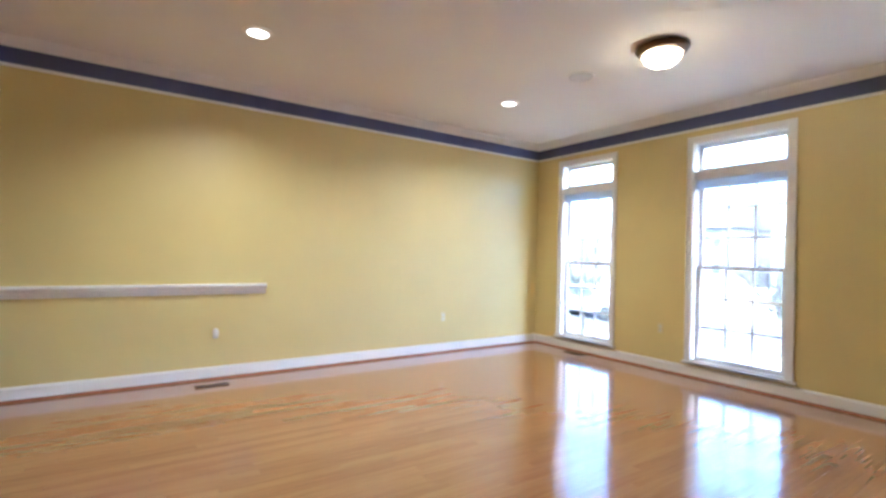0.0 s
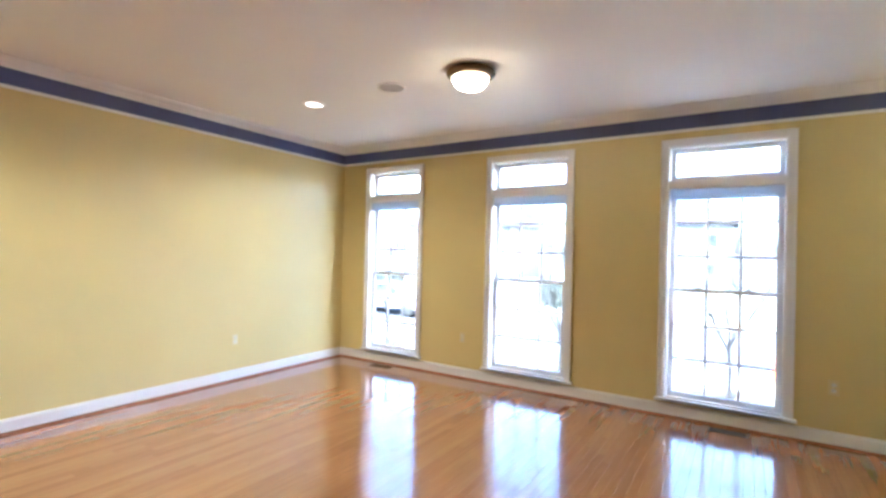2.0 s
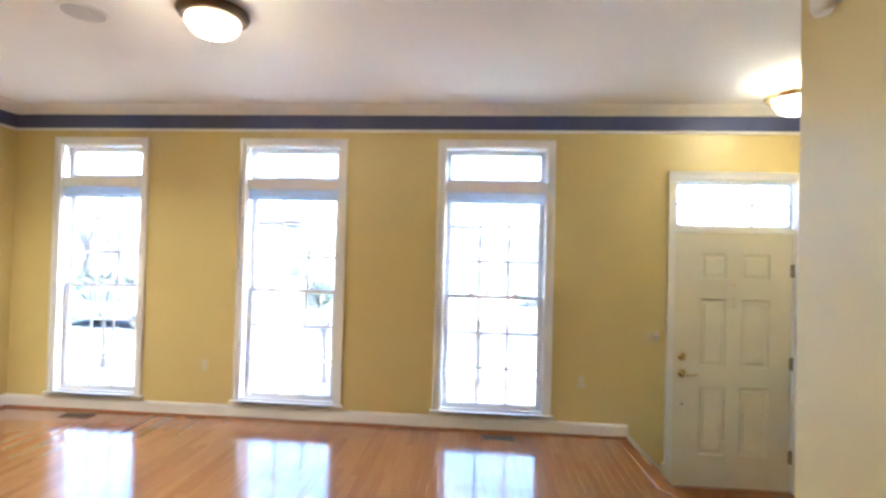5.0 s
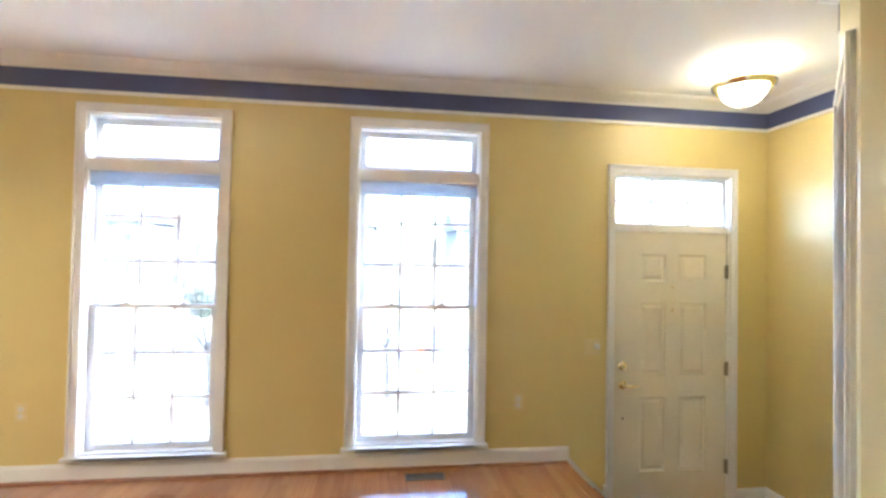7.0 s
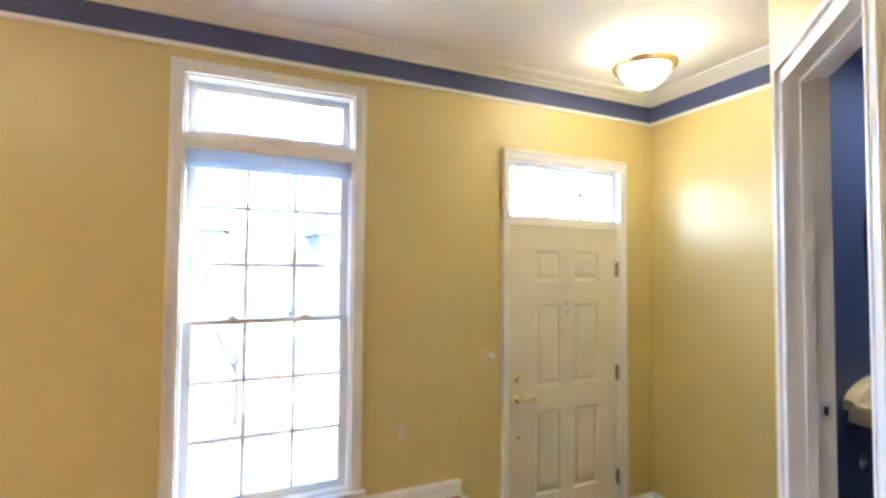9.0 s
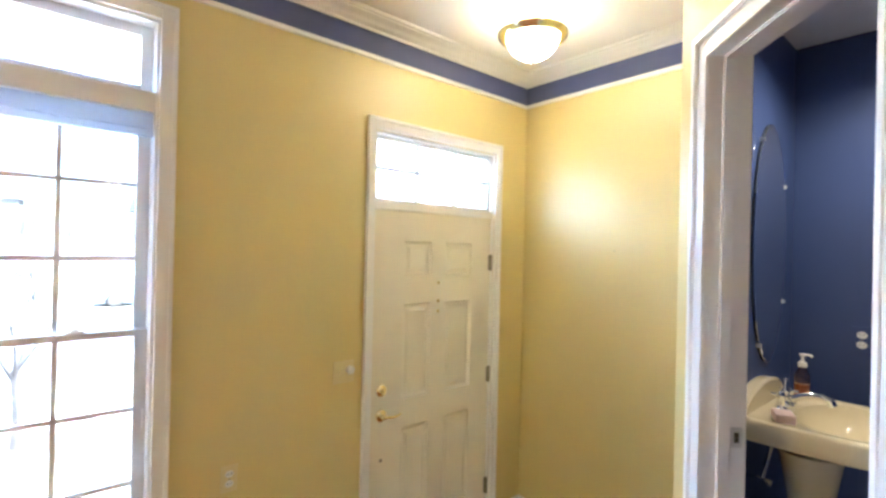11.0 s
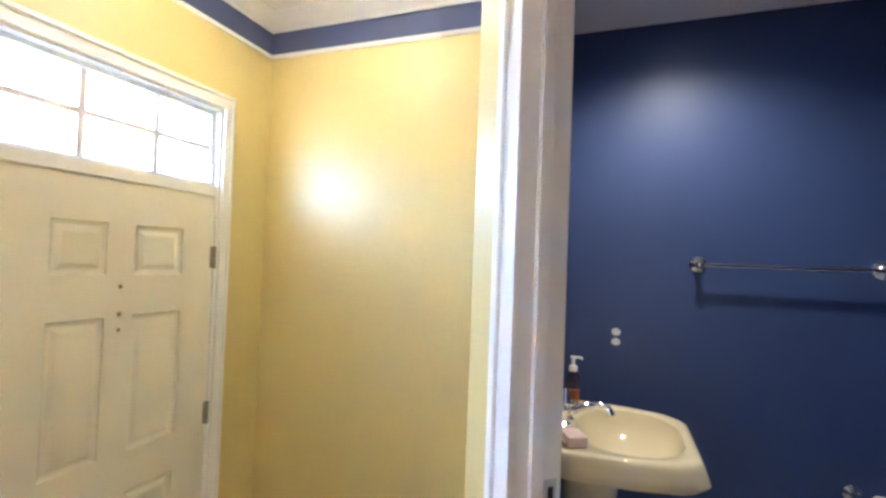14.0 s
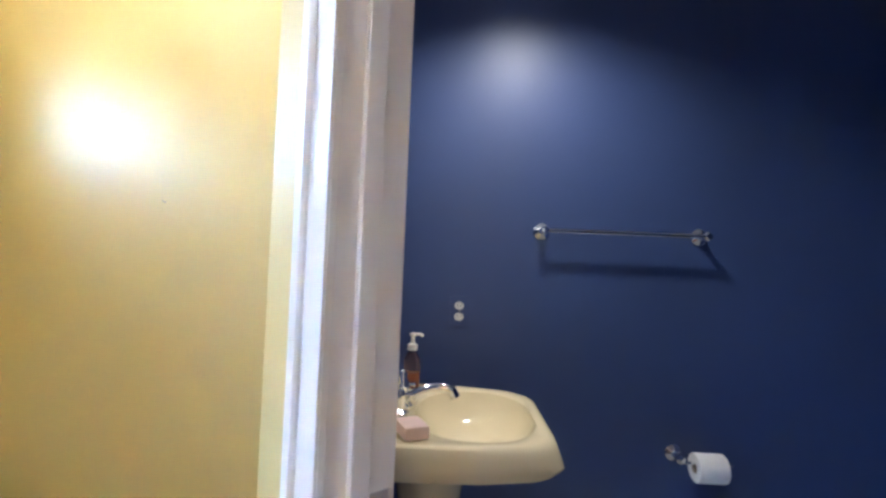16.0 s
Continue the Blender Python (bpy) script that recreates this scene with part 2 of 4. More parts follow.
def part(name, bm, material, parent, label="", smooth=False):
    o = link(name, bm, material, smooth)
    o.parent = parent
    top = parent
    while top.parent is not None:
        top = top.parent
    if parent is top:
        o.matrix_parent_inverse = Matrix.Translation(-top.location)
    return tagged(o, label)


def thing(name, at, label, category, group="", kind=""):
    o = new(name)
    o.empty_display_size = 0.1
    o.location = at
    return tagged(o, label, category, group, kind)


def structure(name, bm, material, label, category, smooth=False):
    return tagged(link(name, bm, material, smooth), label, category, kind="structure")


# plan
XW, YL, YF, ZC = 6.775, 4.955, -1.985, 2.66      # window wall, long wall, foyer side wall, ceiling
YS, XB, XF = -0.30, -0.9, 5.313                # hall wall, back wall, foyer return
DIAG = 4.28                                    # the angled doorway lies on x + y = DIAG
C1, C2 = (XF, DIAG - XF), (DIAG - YS, YS)      # its two corners
PX, PY, PZ = 5.235, -2.088, 2.435                 # powder room: mirror wall, towel wall, ceiling
ZF = -0.362                                    # foyer floor
WINS = [(3.697, 4.562), (1.935, 2.872), (0.203, 1.168)]
W0, W1 = 0.130, 2.392                          # casing bottom and top
DY0, DY1 = -1.722, -0.693                      # front door casing


def walls_with_holes(x0, x1, ys, zs, holes):
    bm = bmesh.new()
    ys, zs = sorted(set(ys)), sorted(set(zs))
    for a, b in zip(ys, ys[1:]):
        for c, d in zip(zs, zs[1:]):
            ym, zm = (a + b) / 2, (c + d) / 2
            if not any(h[0] < ym < h[1] and h[2] < zm < h[3] for h in holes):
                box(bm, x0, x1, a, b, c, d)
    bmesh.ops.remove_doubles(bm, verts=bm.verts, dist=1e-5)
    # drop faces shared by neighbouring blocks
    seen = {}
    for f in bm.faces:
        seen.setdefault(tuple(sorted(v.index for v in f.verts)), []).append(f)
    bm.verts.index_update()
    seen = {}
    for f in bm.faces:
        seen.setdefault(tuple(sorted(v.index for v in f.verts)), []).append(f)
    bmesh.ops.delete(bm, geom=[f for g in seen.values() if len(g) > 1 for f in g], context='FACES')
    return bm


CW = 0.06
holes = [(a + CW, b - CW, W0 + 0.03, W1 - CW) for a, b in WINS] + [(DY0 + 0.05, DY1 - 0.05, ZF - 0.02, 2.085)]
ys = [YF - 0.15, YL + 0.15] + [v for h in holes for v in h[:2]]
zs = [ZF - 0.15, ZC] + [v for h in holes for v in h[2:]]
structure("wall_east", walls_with_holes(XW, XW + 0.16, ys, zs, holes), YELLOW, "yellow painted wall with three tall windows and front door", "wall")
structure("wall_north", newbox(XB - 0.15, XW, YL, YL + 0.15, -0.15, ZC), YELLOW, "long plain yellow satin painted wall", "wall")
# West wall is out of view, added to close the room.
structure("wall_west", newbox(XB - 0.15, XB, YS - 0.12, YL, -0.15, ZC), YELLOW, "plain yellow wall added unseen behind the walker", "wall")
structure("wall_foyer", newbox(PX + 0.0305, XW, YF - 0.15, YF, ZF - 0.15, ZC), YELLOW, "yellow foyer side wall with daylight sheen", "wall")
bm = bmesh.new()
prism(bm, [(XB, YS), (XB, YS - 0.12), (C2[0] - 0.05, YS - 0.12), C2], -0.15, ZC)
structure("wall_south", bm, YELLOW, "yellow hall wall ending at angled doorway", "wall")
bm = bmesh.new()
prism(bm, [C1, (PX + 0.004, C1[1] - 0.05), (PX + 0.004, YF), (XF, YF)], ZF - 0.15, ZC)
structure("wall_foyer_return", bm, YELLOW, "yellow wall between foyer and powder room", "wall")

# the angled wall, built along its own axis: u from corner C1 to C2, n towards the hall
U, N = Vector((-1, 1, 0)).normalized(), Vector((1, 1, 0)).normalized()
DM = Matrix(((U.x, N.x, 0, C1[0]), (U.y, N.y, 0, C1[1]), (0, 0, 1, 0), (0, 0, 0, 1)))
LEN = (Vector(C2) - Vector(C1)).length
OP0, OP1, OPZ = 0.207, 0.832, 2.045            # opening along u, and its height
bm = bmesh.new()
box(bm, 0, OP0 - 0.02, -0.112, 0, -0.15, ZC, m=DM)
box(bm, OP1 + 0.02, LEN, -0.112, 0, -0.15, ZC, m=DM)
box(bm, OP0 - 0.02, OP1 + 0.02, -0.112, 0, OPZ + 0.02, ZC, m=DM)
structure("wall_angled", bm, YELLOW, "yellow angled wall with powder room doorway", "wall")

CANS = [(2.80, 3.75), (5.185, 3.81)]
holes = [(x - 0.068, x + 0.068, y - 0.068, y + 0.068) for x, y in CANS]
bm = walls_with_holes(ZC, ZC + 0.15, [XB - 0.15, XW + 0.16] + [v for h in holes for v in h[:2]], [YF - 0.15, YL + 0.15] + [v for h in holes for v in h[2:]], holes)
for v in bm.verts:
    v.co = Vector((v.co.y, v.co.z, v.co.x))
structure("ceiling", bm, CEIL, "flat off-white painted ceiling", "ceiling")

# powder room shell: blue plaster linings
pw = [("wall_powder_mirror", newbox(PX, PX + 0.004, PY, C1[1] - 0.03, -0.02, PZ + 0.02), "dark blue wall behind sink and oval mirror"),
      ("wall_powder_towel", newbox(3.3, PX + 0.03, PY - 0.12, PY, -0.15, PZ + 0.02), "dark blue satin wall with towel bar"),
      ("wall_powder_hall", newbox(3.3, C2[0] - 0.06, YS - 0.126, YS - 0.122, -0.02, PZ + 0.02), "dark blue wall on the hall side"),
      ("wall_powder_end", newbox(3.2, 3.3, PY - 0.12, YS - 0.122, -0.15, PZ + 0.02), "dark blue end wall of powder room")]
for nm, b, lb in pw:
    structure(nm, b, BLUE, lb, "wall")
bm = bmesh.new()
box(bm, 0.02, OP0 - 0.025, -0.118, -0.114, 0, PZ + 0.02, m=DM)
box(bm, OP1 + 0.025, LEN - 0.02, -0.118, -0.114, 0, PZ + 0.02, m=DM)
box(bm, OP0 - 0.025, OP1 + 0.025, -0.118, -0.114, OPZ + 0.03, PZ + 0.02, m=DM)
structure("wall_powder_angled", bm, BLUE, "dark blue inner face of angled wall", "wall")
bm = bmesh.new()
prism(bm, [(3.2, PY - 0.1), (PX + 0.003, PY - 0.1), (PX + 0.003, DIAG - 0.175 - PX), (DIAG - 0.175 - YS + 0.13, YS - 0.13), (3.2, YS - 0.13)], PZ, PZ + 0.05)
structure("ceiling_powder", bm, CEIL, "white painted powder room ceiling", "ceiling")

# ---------------- trim ----------------
ring = [(XB, YL), (XW, YL), (XW, YF), (XF, YF), C1]
crown = [(0, 2.595), (0.012, 2.595), (0.016, 2.606), (0.030, 2.612), (0.048, 2.622), (0.066, 2.634), (0.080, 2.640), (0.084, 2.647), (0.104, 2.649), (0.110, 2.658), (0.110, ZC - 0.001), (0, ZC - 0.001)]
structure("crown_moulding", sweep(bmesh.new(), ring, crown), TRIM, "white stepped crown moulding", "moulding", True)
structure("blue_band", sweep(bmesh.new(), ring, [(0, 2.476), (0.005, 2.476), (0.005, 2.594), (0, 2.594)]), BAND, "slate blue painted frieze band", "trim")
structure("picture_bead", sweep(bmesh.new(), ring, [(0, 2.452), (0.010, 2.454), (0.013, 2.464), (0.010, 2.475), (0, 2.475)]), TRIM, "thin white bead below blue band", "trim", True)
base = [(0, 0), (0.015, 0), (0.015, 0.092), (0.012, 0.101), (0.006, 0.111), (0, 0.113)]
shoe = [(0.015, 0), (0.030, 0), (0.028, 0.010), (0.022, 0.017), (0.0155, 0.019)]
for path in ([(XB, YL), (XW, YL), (XW, -0.398)],):
    structure("baseboard", sweep(bmesh.new(), path, base), TRIM, "white moulded baseboard", "baseboard")
    structure("shoe_moulding", sweep(bmesh.new(), path, shoe), SHOE, "brown stained shoe moulding", "trim", True)
for path in ([(C2[0], YS), (XB, YS), (XB, YL)],):
    structure("baseboard", sweep(bmesh.new(), path, base), TRIM, "white moulded baseboard", "baseboard")
structure("baseboard", sweep(bmesh.new(), [(XW, DY0), (XW, YF), (XF, YF), (XF, C1[1])], [(o, z + ZF) for o, z in base]), TRIM, "white foyer baseboard", "baseboard")
# skirting that runs down beside the steps
bm = bmesh.new()
sk = [(-0.3985, 0.110), (-0.3985, -0.10), (-0.65, ZF), (DY1, ZF), (DY1, -0.225), (-0.668, -0.215), (-0.413, 0.04), (-0.412, 0.110)]
for s in (0, 1):
    vs = [bm.verts.new((XW - 0.016 * s, y, z)) for y, z in sk]
    bm.faces.new(vs)
bm.verts.ensure_lookup_table()
for i in range(len(sk)):
    j = (i + 1) % len(sk)
    bm.faces.new((bm.verts[i], bm.verts[j], bm.verts[j + len(sk)], bm.verts[i + len(sk)]))
bmesh.ops.recalc_face_normals(bm, faces=bm.faces)
structure("stair_skirting", bm, TRIM, "white skirting sloping down beside the steps", "trim")

# ---------------- windows ----------------


def ring_frame(x0, x1, y0, y1, z0, z1, w, bevel=0.003, wb=None, wt=None):
    bm = bmesh.new()
    wb = w if wb is None else wb
    wt = w if wt is None else wt
    box(bm, x0, x1, y0, y0 + w, z0, z1, bevel)
    box(bm, x0, x1, y1 - w, y1, z0, z1, bevel)
    box(bm, x0 + 0.001, x1 - 0.001, y0 + w, y1 - w, z1 - wt, z1, bevel)
    box(bm, x0 + 0.001, x1 - 0.001, y0 + w, y1 - w, z0, z0 + wb, bevel)
    return bm


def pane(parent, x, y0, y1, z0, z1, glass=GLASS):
    g = part("pane", newbox(x - 0.003, x + 0.003, y0, y1, z0, z1), glass, parent, "glass pane tinted to dim the view outdoors")
    # No shadow from the pane, so daylight enters past its dimming tint.
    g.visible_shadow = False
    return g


def window(k, y0, y1):
    w = thing("window_%d" % k, (XW, (y0 + y1) / 2, W0), "tall white double-hung window with transom and raised shade", "window", "front windows", "structure")
    i0, i1, b, t = y0 + CW, y1 - CW, W0 + 0.03, W1 - CW
    # casing with a stepped profile
    bm = bmesh.new()
    for a, c in ((y0, i0), (i1, y1)):
        box(bm, XW - 0.018, XW - 0.0005, a, c, b, W1, 0.003)
    box(bm, XW - 0.018, XW - 0.0005, i0, i1, t, W1, 0.003)
    box(bm, XW - 0.026, XW - 0.0175, y0, y0 + 0.016, b, W1, 0.003)
    box(bm, XW - 0.026, XW - 0.0175, y1 - 0.016, y1, b, W1, 0.003)
    box(bm, XW - 0.026, XW - 0.0175, y0 + 0.016, y1 - 0.016, W1 - 0.016, W1, 0.003)
    part("casing", bm, TRIM, w)
    bm = newbox(XW - 0.045, XW + 0.10, i0, i1, W0 + 0.004, b)
    box(bm, XW - 0.045, XW - 0.0005, y0 - 0.02, y1 + 0.02, W0 + 0.004, b - 0.001, 0.004)
    part("window_sill", bm, TRIM, w, "white projecting sill")
    # reveal lining
    part("jamb_lining", ring_frame(XW, XW + 0.13, i0 - 0.0005, i1 + 0.0005, b, t + 0.0005, 0.012), TRIM, w)
    # transom
    zt = 2.042
    part("transom_rail", newbox(XW - 0.004, XW + 0.12, i0 + 0.012, i1 - 0.012, 1.963, zt, 0.004), TRIM, w)
    tr = part("transom_sash", ring_frame(XW + 0.075, XW + 0.115, i0 + 0.012, i1 - 0.012, zt, t - 0.012, 0.042), SASH, w)
    pane(tr, XW + 0.095, i0 + 0.05, i1 - 0.05, zt + 0.04, t - 0.05, DIM_TRANSOM)
    # sashes
    s0, s1 = i0 + 0.012, i1 - 0.012
    sw = 0.044
    for nm, xa, za, zb, wb, wt, bars in (("upper_sash", XW + 0.090, 1.078, 1.963, 0.024, 0.034, (1.387, 1.683)), ("lower_sash", XW + 0.052, b, 1.108, 0.050, 0.026, (0.501, 0.792))):
        sa = part(nm, ring_frame(xa, xa + 0.034, s0, s1, za, zb, sw, 0.003, wb, wt), SASH, w)
        g0, g1, h0, h1 = s0 + sw, s1 - sw, za + wb, zb - wt
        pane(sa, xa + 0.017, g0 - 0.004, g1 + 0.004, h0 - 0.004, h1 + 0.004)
        for q in (1, 2):
            yy = g0 + (g1 - g0) * q / 3
            part("muntin", newbox(xa + 0.006, xa + 0.0125, yy - 0.0085, yy + 0.0085, h0, h1), SASH, sa)
        for zz in bars:
            part("muntin", newbox(xa + 0.0065, xa + 0.013, g0, g1, zz - 0.0085, zz + 0.0085), SASH, sa)
    for q in (0.28, 0.72):
        yy = s0 + (s1 - s0) * q
        bm = newbox(XW + 0.055, XW + 0.082, yy - 0.028, yy + 0.028, 1.1085, 1.116, 0.003)
        lathe(bm, [(0.0, 0), (0.014, 0), (0.014, 0.008), (0.006, 0.012), (0.0, 0.012)], (XW + 0.068, yy, 1.116), 12)
        part("sash_lock", bm, SASH, w)
    # raised cellular shade
    sh = part("shade_stack", newbox(XW + 0.012, XW + 0.046, s0 + 0.003, s1 - 0.003, 1.899, 1.961, 0.004), SHADE, w, "grey raised cellular shade")
    part("bottom_rail", newbox(XW + 0.010, XW + 0.048, s0 + 0.003, s1 - 0.003, 1.870, 1.897, 0.005), SHADE, sh)
    bm = newbox(XW + 0.020, XW + 0.036, s0 + 0.006, s0 + 0.016, 0.72, 0.80, 0.003)
    part("side_latch", bm, SASH, w)


for k, (a, c) in enumerate(WINS):
    window(k + 1, a, c)

# ---------------- front door ----------------
fd = thing("door_1", (XW, (DY0 + DY1) / 2, ZF), "closed cream six-panel front door with glazed transom", "door", kind="structure")
cw = 0.05
bm = bmesh.new()
for a, c in ((DY0, DY0 + cw), (DY1 - cw, DY1)):
    box(bm, XW - 0.018, XW - 0.0005, a, c, ZF, 2.150, 0.003)
box(bm, XW - 0.018, XW - 0.0005, DY0 + cw, DY1 - cw, 2.088, 2.150, 0.003)
box(bm, XW - 0.027, XW - 0.0175, DY0, DY0 + 0.014, ZF, 2.150, 0.003)
box(bm, XW - 0.027, XW - 0.0175, DY1 - 0.014, DY1, ZF, 2.150, 0.003)
box(bm, XW - 0.027, XW - 0.0175, DY0 + 0.014, DY1 - 0.014, 2.131, 2.150, 0.003)
part("casing", bm, TRIM, fd)
part("jamb", ring_frame(XW, XW + 0.15, DY0 + cw - 0.0005, DY1 - cw + 0.0005, ZF - 0.018, 2.0845, 0.012), TRIM, fd)
L0, L1, LB, LT = DY0 + cw + 0.015, DY1 - cw - 0.015, ZF + 0.012, 1.663
part("transom_bar", newbox(XW + 0.002, XW + 0.12, L0 - 0.002, L1 + 0.002, LT + 0.001, 1.708, 0.004), TRIM, fd)
tr = part("transom_frame", ring_frame(XW + 0.03, XW + 0.07, L0, L1, 1.709, 2.070, 0.022), SASH, fd)
pane(tr, XW + 0.05, L0 + 0.02, L1 - 0.02, 1.728, 2.05, DIM_TRANSOM)
for q in (1, 2):
    yy = L0 + (L1 - L0) * q / 3
    part("muntin", newbox(XW + 0.036, XW + 0.046, yy - 0.012, yy + 0.012, 1.730, 2.049), SASH, tr)
part("muntin", newbox(XW + 0.037, XW + 0.0455, L0 + 0.021, L1 - 0.021, 1.880, 1.904), SASH, tr)
# leaf: stiles and rails around six raised panels
cols, rws = [(-1.490, -1.270), (-1.160, -0.962)], [(-0.100, 0.440), (0.600, 1.138), (1.298, 1.497)]
bm = walls_with_holes(XW + 0.012, XW + 0.052, [L0, L1] + [v for c in cols for v in c], [LB, LT] + [v for r in rws for v in r],
                      [(*c, *r) for c in cols for r in rws])
leaf = part("leaf", bm, DOORP, fd, "cream painted door leaf")
for c in cols:
    for r in rws:
        bm = bmesh.new()
        A = [(c[0], r[0]), (c[1], r[0]), (c[1], r[1]), (c[0], r[1])]
        loops = []
        for ins, dx in ((0.0, 0.012), (0.004, 0.019), (0.014, 0.024), (0.022, 0.024), (0.040, 0.015)):
            loops.append([bm.verts.new((XW + dx, y + (ins if y == c[0] else -ins), z + (ins if z == r[0] else -ins))) for y, z in A])
        for p, q in zip(loops, loops[1:]):
            for i in range(4):
                bm.faces.new((p[i], p[(i + 1) % 4], q[(i + 1) % 4], q[i]))
        bm.faces.new(loops[-1])
        bk = [bm.verts.new((XW + 0.05, y, z)) for y, z in A]
        bm.faces.new(bk)
        for i in range(4):
            bm.faces.new((loops[0][i], loops[0][(i + 1) % 4], bk[(i + 1) % 4], bk[i]))
        bmesh.ops.recalc_face_normals(bm, faces=bm.faces)
        part("panel", bm, DOORP, leaf)
FACE_X = Matrix.Rotation(radians(-90), 4, 'Y')  # a turned profile's axis to -x
yk = -0.824
part("deadbolt", lathe(bmesh.new(), [(0.034, 0), (0.034, 0.006), (0.028, 0.013), (0.016, 0.016), (0.016, 0.020), (0.0, 0.020)], (XW + 0.0115, yk, 0.675), 24, FACE_X), BRASS, fd, "brass deadbolt rose", True)
part("thumb_turn", newbox(XW - 0.022, XW - 0.008, yk - 0.006, yk + 0.006, 0.655, 0.695, 0.004), BRASS, fd, "brass thumb turn")
hd = part("lever_handle", lathe(bmesh.new(), [(0.036, 0), (0.036, 0.006), (0.030, 0.014), (0.014, 0.020), (0.012, 0.048), (0.0, 0.050)], (XW + 0.0115, yk, 0.540), 24, FACE_X), BRASS, fd, "brass lever handle", True)
part("lever", tube(bmesh.new(), [(XW - 0.034, yk + 0.008, 0.541), (XW - 0.038, yk - 0.02, 0.540), (XW - 0.040, yk - 0.05, 0.535), (XW - 0.038, yk - 0.08, 0.538), (XW - 0.034, yk - 0.105, 0.544)], [0.009, 0.010, 0.0085, 0.008, 0.006]), BRASS, hd, "", True)
for zz in (1.254, 1.147, 1.086):
    part("screw_cap", lathe(bmesh.new(), [(0.009, 0), (0.008, 0.003), (0.0, 0.004)], (XW + 0.0115, -1.215, zz), 14, FACE_X), BRASS, fd, "small brass cap", True)
part("stop_screw", lathe(bmesh.new(), [(0.010, 0), (0.008, 0.003), (0.0, 0.004)], (XW + 0.0115, yk - 0.006, 0.294), 14, FACE_X), STEEL, fd, "small dark cap", True)
for zz in (1.375, 0.645, -0.085):
    bm = tube(bmesh.new(), [(XW + 0.006, L0 - 0.004, zz - 0.052), (XW + 0.006, L0 - 0.004, zz + 0.052)], 0.008, 12)
    box(bm, XW + 0.008, XW + 0.0115, L0 - 0.012, L0 + 0.016, zz - 0.05, zz + 0.05)
    part("hinge", bm, STEEL, fd, "dull metal hinge")
part("threshold", newbox(XW - 0.02, XW + 0.14, DY0 + cw + 0.012, DY1 - cw - 0.012, ZF - 0.002, ZF + 0.010, 0.003), SHOE, fd, "stained wood threshold")

# ---------------- angled doorway ----------------
pd = thing("door_2", (C1[0] + U.x * 0.5, C1[1] + U.y * 0.5, 0), "white cased doorway to powder room, door open out of sight", "doorway", kind="structure")
cs = 0.080
bm = bmesh.new()


def casing_run(bm, u0, u1, z0, z1, outer):
    """Flat board with a raised back band on its outer side and a bead on its inner side."""
    box(bm, u0, u1, 0.0005, 0.014, z0, z1, 0.002, m=DM)
    if outer == "z":
        box(bm, u0, u1, 0.0135, 0.026, z1 - 0.022, z1, 0.005, m=DM)
        box(bm, u0 + cs, u1 - cs, 0.0135, 0.019, z0, z0 + 0.014, 0.003, m=DM)
    else:
        a = u0 if outer == "u0" else u1 - 0.022
        box(bm, a, a + 0.022, 0.0135, 0.026, z0, z1 - 0.002, 0.005, m=DM)
        a = u1 - 0.014 if outer == "u0" else u0
        box(bm, a, a + 0.014, 0.0135, 0.019, z0, z1 - cs + 0.002, 0.003, m=DM)


casing_run(bm, OP0 + 0.005 - cs, OP0 + 0.005, 0, OPZ + cs - 0.005, "u0")
casing_run(bm, OP1 - 0.005, OP1 - 0.005 + cs, 0, OPZ + cs - 0.005, "u1")
casing_run(bm, OP0 + 0.005 - cs, OP1 - 0.005 + cs, OPZ - 0.005, OPZ + cs - 0.004, "z")
part("casing", bm, TRIM, pd, "white gloss moulded casing")
bm = bmesh.new()
box(bm, OP0 - 0.0195, OP0, -0.120, 0.0004, 0, OPZ, m=DM)
box(bm, OP1, OP1 + 0.0195, -0.120, 0.0004, 0, OPZ, m=DM)
box(bm, OP0 - 0.0195, OP1 + 0.0195, -0.120, 0.0004, OPZ, OPZ + 0.0195, m=DM)
box(bm, OP0, OP0 + 0.011, -0.068, -0.035, 0, OPZ, 0.002, m=DM)
box(bm, OP1 - 0.011, OP1, -0.068, -0.035, 0, OPZ, 0.002, m=DM)
box(bm, OP0 + 0.011, OP1 - 0.011, -0.068, -0.035, OPZ - 0.011, OPZ, 0.002, m=DM)
part("jamb", bm, TRIM, pd, "white jamb with door stop")
bm = newbox(OP0, OP0 + 0.002, -0.108, -0.076, 0.885, 0.945, m=DM)
sp = part("strike_plate", bm, STRIKE, pd, "bright metal strike plate")
part("latch_hole", newbox(OP0 + 0.0021, OP0 + 0.003, -0.099, -0.085, 0.900, 0.930, m=DM), SLOT, sp)

# ---------------- ceiling fixtures ----------------
DOWN = Matrix.Rotation(radians(180), 4, 'X')
li = thing("ceiling_light", (5.155, 2.197, ZC), "lit flush ceiling light with bronze rim and glass bowl", "ceiling light")
part("rim", lathe(bmesh.new(), [(0.0, 0.0), (0.150, 0.0), (0.170, 0.012), (0.174, 0.028), (0.164, 0.045), (0.148, 0.056), (0.130, 0.060), (0.126, 0.052), (0.0, 0.050)], (5.155, 2.197, ZC - 0.0005), 48, DOWN), BRONZE, li, "dark bronze stepped rim", True)
part("bowl", lathe(bmesh.new(), [(0.0, 0.061)] + [(0.128 * math.cos(a), 0.061 + 0.085 * math.sin(a)) for a in [i * math.pi / 2 / 10 for i in range(10)]] + [(0.004, 0.146)], (5.155, 2.197, ZC), 48, DOWN), BOWL, li, "glowing frosted glass bowl", True)
